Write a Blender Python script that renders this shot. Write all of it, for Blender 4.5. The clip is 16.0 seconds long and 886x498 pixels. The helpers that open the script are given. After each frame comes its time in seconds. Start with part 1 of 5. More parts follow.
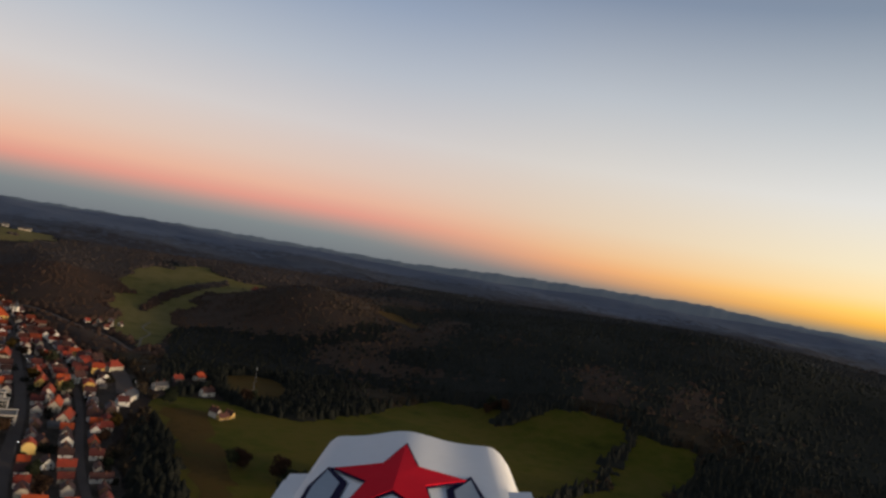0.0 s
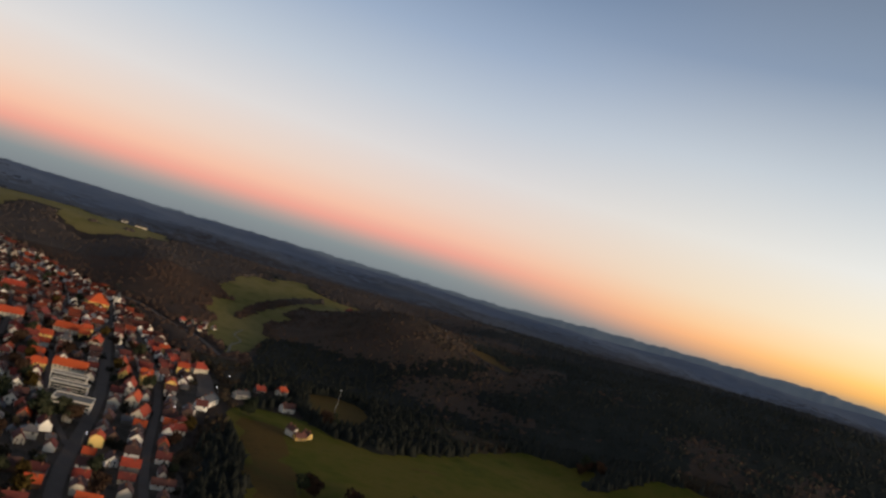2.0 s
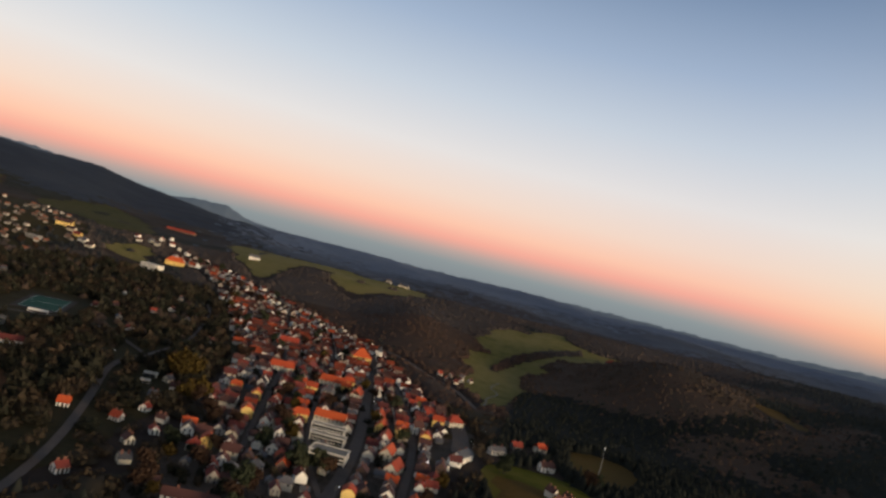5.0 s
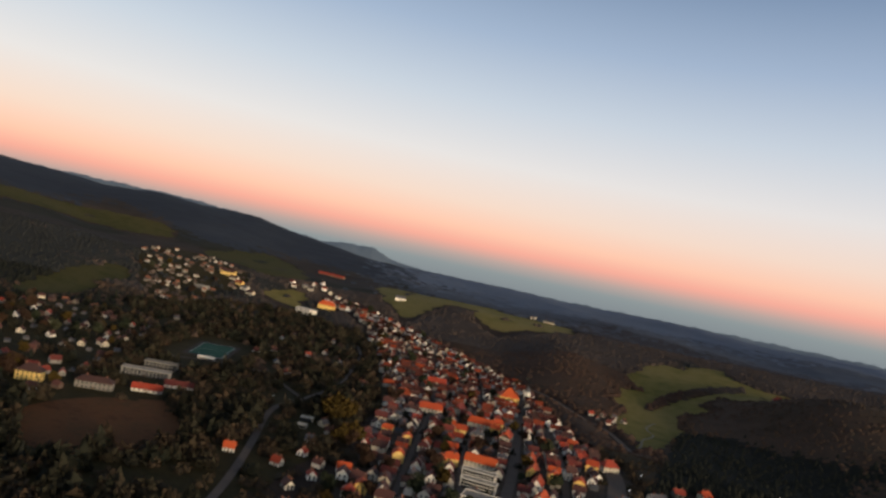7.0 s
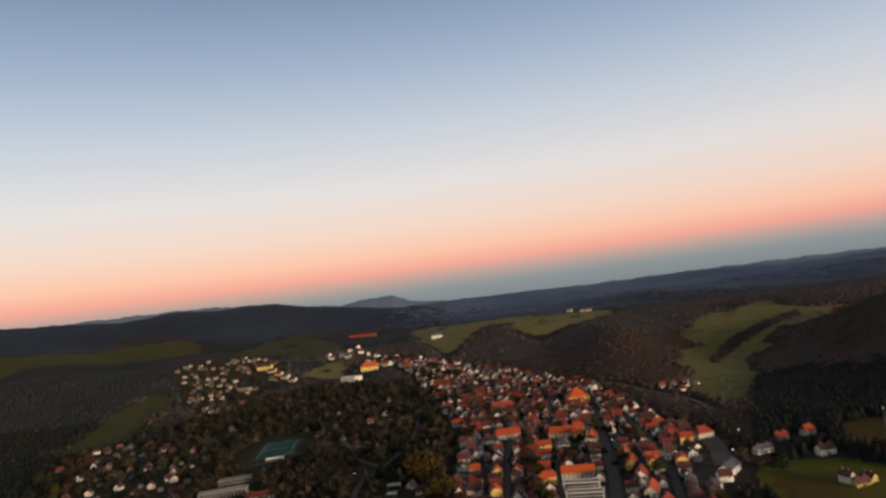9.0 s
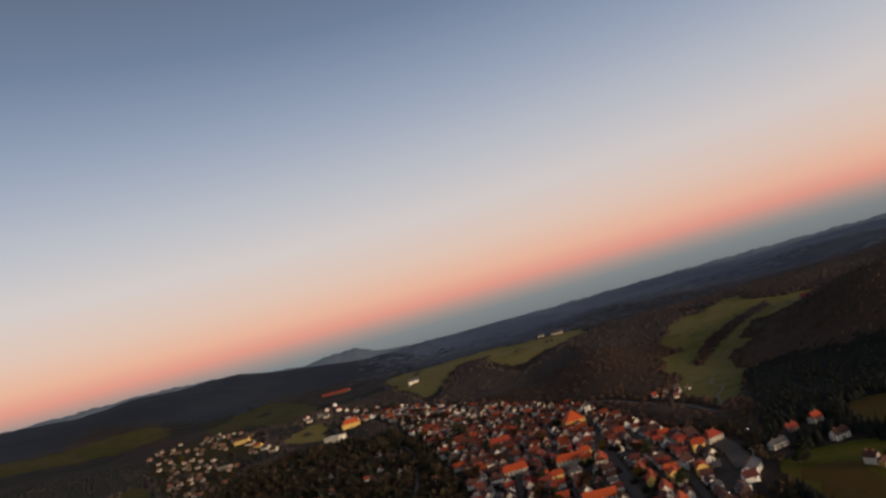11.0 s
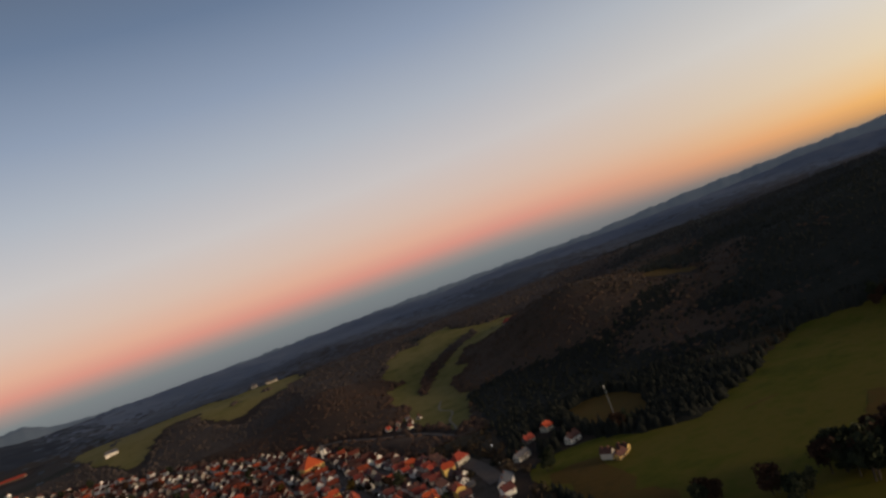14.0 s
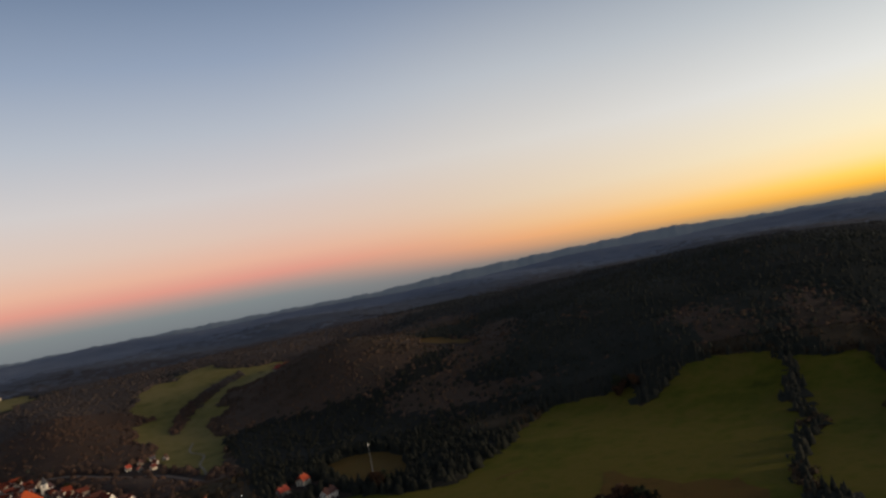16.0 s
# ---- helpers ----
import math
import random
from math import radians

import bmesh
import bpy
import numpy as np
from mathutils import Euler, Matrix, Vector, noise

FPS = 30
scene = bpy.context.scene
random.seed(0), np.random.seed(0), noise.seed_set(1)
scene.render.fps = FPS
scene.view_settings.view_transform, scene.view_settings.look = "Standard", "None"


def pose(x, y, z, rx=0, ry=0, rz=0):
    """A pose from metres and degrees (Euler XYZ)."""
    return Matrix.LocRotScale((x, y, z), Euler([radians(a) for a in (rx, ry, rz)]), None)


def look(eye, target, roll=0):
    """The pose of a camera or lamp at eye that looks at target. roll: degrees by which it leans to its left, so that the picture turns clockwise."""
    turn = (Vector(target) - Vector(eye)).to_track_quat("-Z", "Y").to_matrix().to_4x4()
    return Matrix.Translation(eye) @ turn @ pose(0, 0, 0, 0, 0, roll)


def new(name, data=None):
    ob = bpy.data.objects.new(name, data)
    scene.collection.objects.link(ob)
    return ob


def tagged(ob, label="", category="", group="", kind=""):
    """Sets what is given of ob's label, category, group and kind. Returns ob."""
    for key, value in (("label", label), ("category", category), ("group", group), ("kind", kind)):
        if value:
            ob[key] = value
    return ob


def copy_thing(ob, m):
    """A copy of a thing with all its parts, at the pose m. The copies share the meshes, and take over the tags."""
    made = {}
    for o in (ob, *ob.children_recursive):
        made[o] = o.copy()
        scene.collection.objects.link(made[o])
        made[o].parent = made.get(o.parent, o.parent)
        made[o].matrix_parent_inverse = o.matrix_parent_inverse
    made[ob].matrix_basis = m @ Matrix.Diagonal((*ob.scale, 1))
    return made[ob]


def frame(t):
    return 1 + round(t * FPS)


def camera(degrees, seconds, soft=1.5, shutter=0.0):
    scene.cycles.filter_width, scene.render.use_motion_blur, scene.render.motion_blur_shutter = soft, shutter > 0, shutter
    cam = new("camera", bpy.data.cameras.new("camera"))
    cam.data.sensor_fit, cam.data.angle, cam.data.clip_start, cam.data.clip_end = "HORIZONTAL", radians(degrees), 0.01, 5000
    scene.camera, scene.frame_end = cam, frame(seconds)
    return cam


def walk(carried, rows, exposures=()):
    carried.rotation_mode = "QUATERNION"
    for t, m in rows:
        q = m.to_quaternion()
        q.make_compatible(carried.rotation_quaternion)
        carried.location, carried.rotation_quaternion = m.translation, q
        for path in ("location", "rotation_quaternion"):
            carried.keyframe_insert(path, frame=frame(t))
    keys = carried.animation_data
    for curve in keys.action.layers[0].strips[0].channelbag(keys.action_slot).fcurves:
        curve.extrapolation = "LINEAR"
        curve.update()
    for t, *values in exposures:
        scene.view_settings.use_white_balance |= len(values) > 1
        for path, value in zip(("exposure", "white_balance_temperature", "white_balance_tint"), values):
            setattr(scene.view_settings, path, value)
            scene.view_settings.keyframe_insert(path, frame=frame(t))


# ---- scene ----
PATH = [
    (0, (-3.90, -22.47, 170.80), (47.83, 63.11, 171.84), 10.02),
    (0.5, (-0.11, -10.73, 168.75), (49.70, 75.98, 169.35), 13.44),
    (1, (3.76, 1.25, 165.98), (51.90, 88.85, 169.11), 14.99),
    (1.5, (8.18, 13.72, 162.52), (52.08, 103.52, 165.59), 16.05),
    (2, (13.36, 26.35, 158.58), (52.47, 118.31, 162.29), 16.77),
    (2.5, (19.35, 38.51, 154.70), (51.00, 133.32, 157.80), 17.03),
    (3, (25.24, 49.71, 151.34), (51.42, 146.22, 152.39), 15.58),
    (3.5, (30.22, 59.66, 148.59), (51.41, 157.38, 147.59), 17.72),
    (4, (33.25, 68.41, 146.44), (48.99, 167.16, 146.04), 15.47),
    (6.3, (32.00, 80.27, 152.13), (23.54, 179.91, 153.75), 15.20),
    (6.5, (31.80, 81.00, 152.47), (21.29, 180.44, 153.80), 14.58),
    (7, (31.20, 83.60, 152.89), (16.47, 182.50, 154.95), 11.75),
    (7.5, (30.20, 86.20, 153.29), (10.50, 184.23, 155.25), 10.88),
    (8, (28.20, 88.40, 153.80), (4.28, 185.41, 157.96), 0.97),
    (8.2, (26.98, 89.06, 154.21), (5.05, 186.50, 158.95), -1.90),
    (10.5, (-0.50, 97.00, 160.92), (-12.35, 196.00, 168.53), -11.87),
    (11, (-8.10, 101.60, 160.62), (-16.36, 200.77, 170.44), -15.69),
    (11.5, (-15.70, 106.40, 160.77), (-19.08, 206.03, 168.66), -15.86),
    (12, (-23.31, 111.42, 161.46), (-22.31, 211.21, 167.85), -17.65),
    (12.5, (-30.58, 117.18, 162.43), (-21.25, 216.61, 167.68), -20.53),
    (13, (-37.35, 122.20, 163.02), (-20.00, 220.58, 167.46), -20.42),
    (13.5, (-43.22, 126.33, 163.61), (-16.04, 222.47, 167.84), -25.11),
    (14, (-47.65, 129.38, 164.08), (-15.30, 223.95, 167.29), -20.06),
    (14.5, (-50.58, 131.46, 164.39), (-9.26, 222.46, 167.65), -21.45),
    (15, (-52.18, 132.50, 164.35), (-4.30, 220.27, 166.33), -16.58),
    (15.5, (-53.17, 133.00, 164.06), (0.83, 217.15, 165.51), -14.13),
    (16, (-54.00, 133.30, 163.58), (4.74, 214.19, 166.08), -10.62),
]

cam = camera(62.2, 16.0, soft=2.7)
walk(cam, [(t, look(eye, target, roll)) for t, eye, target, roll in PATH], [(0, -0.3, 6500, 10), (2, -0.1, 6400, 8), (3.5, -0.03, 6400, 8), (8, 0.03, 6400, 7), (10.5, -0.3, 6600, 12), (12.5, -0.46, 6600, 13), (14.5, -0.46, 6500, 10), (16, -0.32, 6500, 10)])

# ---- sky, sun ----
SUN_BEARING = 132.0          # degrees clockwise from +y: where the sun has just gone down
SUN_WAY = Vector((math.sin(radians(SUN_BEARING)), math.cos(radians(SUN_BEARING)), 0.0))


def lin(r, g, b):
    """A colour of 0 to 255 steps as linear light."""
    return tuple((v / 255 / 12.92) if v < 10.3 else ((v / 255 + 0.055) / 1.055) ** 2.4 for v in (r, g, b)) + (1.0,)


def link(tree, a, b):
    tree.links.new(a, b)


def value_node(tree, op, a, b=None, c=None):
    n = tree.nodes.new("ShaderNodeMath")
    n.operation = op
    for k, v in enumerate((a, b, c)):
        if v is None:
            continue
        if isinstance(v, (int, float)):
            n.inputs[k].default_value = v
        else:
            link(tree, v, n.inputs[k])
    return n.outputs[0]


def ramp_node(tree, fac, stops):
    n = tree.nodes.new("ShaderNodeValToRGB")
    el = n.color_ramp.elements
    while len(el) < len(stops):
        el.new(0.5)
    for e, (at, colour) in zip(el, stops):
        e.position, e.color = at, colour
    link(tree, fac, n.inputs[0])
    return n.outputs[0]


def mix_node(tree, fac, a, b, blend="MIX"):
    n = tree.nodes.new("ShaderNodeMix")
    n.data_type, n.blend_type = "RGBA", blend
    for k, v in ((0, fac), (6, a), (7, b)):
        if isinstance(v, (int, float, tuple)):
            n.inputs[k].default_value = v
        else:
            link(tree, v, n.inputs[k])
    return n.outputs[2]


def make_world():
    world = bpy.data.worlds.new("dusk_sky")
    scene.world = world
    world.use_nodes = True
    tree = world.node_tree
    tree.nodes.clear()
    where = tree.nodes.new("ShaderNodeTexCoord")
    unit = tree.nodes.new("ShaderNodeVectorMath")
    unit.operation = "NORMALIZE"
    link(tree, where.outputs["Generated"], unit.inputs[0])
    split = tree.nodes.new("ShaderNodeSeparateXYZ")
    link(tree, unit.outputs[0], split.inputs[0])
    rise = value_node(tree, "MULTIPLY", value_node(tree, "ARCSINE", split.outputs[2]), 57.2958)
    fac = value_node(tree, "DIVIDE", value_node(tree, "ADD", rise, 2.0), 52.0)

    def stops(rows):
        return [((deg + 2.0) / 52.0, lin(*c)) for deg, c in rows]

    away = ramp_node(tree, fac, stops(SKY_AWAY))
    towards = ramp_node(tree, fac, stops(SKY_SUN))
    flat = tree.nodes.new("ShaderNodeCombineXYZ")
    link(tree, split.outputs[0], flat.inputs[0])
    link(tree, split.outputs[1], flat.inputs[1])
    level = tree.nodes.new("ShaderNodeVectorMath")
    level.operation = "NORMALIZE"
    link(tree, flat.outputs[0], level.inputs[0])
    dot = tree.nodes.new("ShaderNodeVectorMath")
    dot.operation = "DOT_PRODUCT"
    link(tree, level.outputs[0], dot.inputs[0])
    dot.inputs[1].default_value = SUN_WAY

    def turned(between):
        side = tree.nodes.new("ShaderNodeMapRange")
        side.interpolation_type = "SMOOTHSTEP"
        side.inputs["From Min"].default_value, side.inputs["From Max"].default_value = between
        link(tree, dot.outputs["Value"], side.inputs["Value"])
        return side.outputs[0]

    colour = mix_node(tree, turned(SIDE_TURN), away, ramp_node(tree, fac, stops(SKY_SIDE)))
    colour = mix_node(tree, turned(SKY_TURN), colour, towards)
    air = tree.nodes.new("ShaderNodeTexSky")
    air.sky_type, air.sun_disc = "NISHITA", False
    air.sun_elevation, air.sun_rotation = radians(2.0), radians(SUN_BEARING)
    low = tree.nodes.new("ShaderNodeBackground")
    link(tree, air.outputs[0], low.inputs[0])
    low.inputs[1].default_value = 0.05
    glow = tree.nodes.new("ShaderNodeBackground")
    link(tree, colour, glow.inputs[0])
    glow.inputs[1].default_value = 0.97
    both = tree.nodes.new("ShaderNodeAddShader")
    link(tree, low.outputs[0], both.inputs[0])
    link(tree, glow.outputs[0], both.inputs[1])
    out = tree.nodes.new("ShaderNodeOutputWorld")
    link(tree, both.outputs[0], out.inputs[0])


# elevation in degrees, colour of the clear dusk sky: away from the sun the earth's shadow under a pink belt, towards it the yellow glow
SKY_AWAY = [(-1.5, (122, 131, 139)), (0.2, (138, 150, 154)), (1.0, (176, 160, 158)), (2.0, (241, 165, 154)), (3.2, (248, 192, 172)), (5.2, (239, 209, 197)),
            (8.5, (226, 218, 219)), (13, (196, 202, 215)), (18, (158, 173, 199)), (24, (114, 134, 166)), (32, (88, 100, 123)), (48, (78, 88, 106))]
SKY_SUN = [(-1.5, (104, 112, 112)), (-0.5, (140, 140, 122)), (0.4, (290, 212, 56)), (1.2, (302, 244, 104)), (2.3, (286, 256, 184)),
           (4.2, (274, 260, 222)), (8.5, (250, 250, 248)), (14, (204, 210, 216)), (21, (138, 152, 171)), (32, (92, 104, 126)), (48, (80, 90, 108))]
# between the two, where the earth's shadow has sunk to the hills
SKY_SIDE = [(-1.5, (118, 122, 126)), (-0.3, (146, 140, 138)), (0.4, (206, 160, 142)), (1.2, (250, 178, 142)), (2.2, (252, 198, 158)),
            (4.2, (244, 216, 192)), (8.5, (234, 226, 220)), (14, (202, 207, 216)), (21, (140, 155, 181)), (32, (90, 102, 125)), (48, (78, 88, 106))]
SIDE_TURN, SKY_TURN = (-0.35, 0.04), (-0.16, 0.58)
make_world()
sun = new("sun", bpy.data.lights.new("sun", "SUN"))
sun.data.energy, sun.data.angle, sun.data.color = 4.8, radians(16), (1.0, 0.78, 0.54)
sun.matrix_world = look(SUN_WAY * 100 + Vector((0, 0, 8)), (0, 0, 0))

# ---- materials ----


def material(name, stops, scale, rough=0.9, fine=None, bump=0.0, pick="position", metal=0.0, depth=0.6, glow=0.0, own_share=0.6):
    """A surface that varies at two scales, and from thing to thing or from island to island. scale, fine: sizes in metres of the stains and the grain."""
    m = bpy.data.materials.new(name)
    m.use_nodes = True
    tree = m.node_tree
    shade = tree.nodes["Principled BSDF"]
    shade.inputs["Roughness"].default_value, shade.inputs["Metallic"].default_value = rough, metal
    shade.inputs["Specular IOR Level"].default_value = 0.4 if rough < 0.8 else 0.05
    place = tree.nodes.new("ShaderNodeNewGeometry").outputs["Position"]

    def noise_at(size, detail):
        n = tree.nodes.new("ShaderNodeTexNoise")
        n.inputs["Scale"].default_value, n.inputs["Detail"].default_value, n.inputs["Roughness"].default_value = 1 / size, detail, 0.65
        link(tree, place, n.inputs["Vector"])
        return n.outputs["Fac"]

    big, small = noise_at(scale, 4), noise_at(fine or scale / 9, 3)
    tone = value_node(tree, "ADD", value_node(tree, "MULTIPLY", big, depth), value_node(tree, "MULTIPLY", small, 1 - depth))
    tone = value_node(tree, "ADD", value_node(tree, "MULTIPLY", value_node(tree, "SUBTRACT", tone, 0.5), 2.2), 0.5)
    if pick == "thing":
        own = tree.nodes.new("ShaderNodeObjectInfo").outputs["Random"]
        tone = value_node(tree, "ADD", value_node(tree, "MULTIPLY", own, 0.62), value_node(tree, "MULTIPLY", tone, 0.38))
    elif pick == "tone":
        own = tree.nodes.new("ShaderNodeAttribute")
        own.attribute_name = "tone"
        tone = value_node(tree, "ADD", value_node(tree, "MULTIPLY", own.outputs["Fac"], own_share), value_node(tree, "MULTIPLY", tone, 1 - own_share))
    n = len(stops) - 1
    colour = ramp_node(tree, tone, [(0.12 + 0.76 * k / max(n, 1), (*c, 1.0)) for k, c in enumerate(stops)])
    link(tree, colour, shade.inputs["Base Color"])
    if bump:
        b = tree.nodes.new("ShaderNodeBump")
        b.inputs["Strength"].default_value, b.inputs["Distance"].default_value = 0.8, bump
        link(tree, small, b.inputs["Height"])
        link(tree, b.outputs[0], shade.inputs["Normal"])
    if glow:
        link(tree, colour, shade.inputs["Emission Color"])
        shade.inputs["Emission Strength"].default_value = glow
    return m


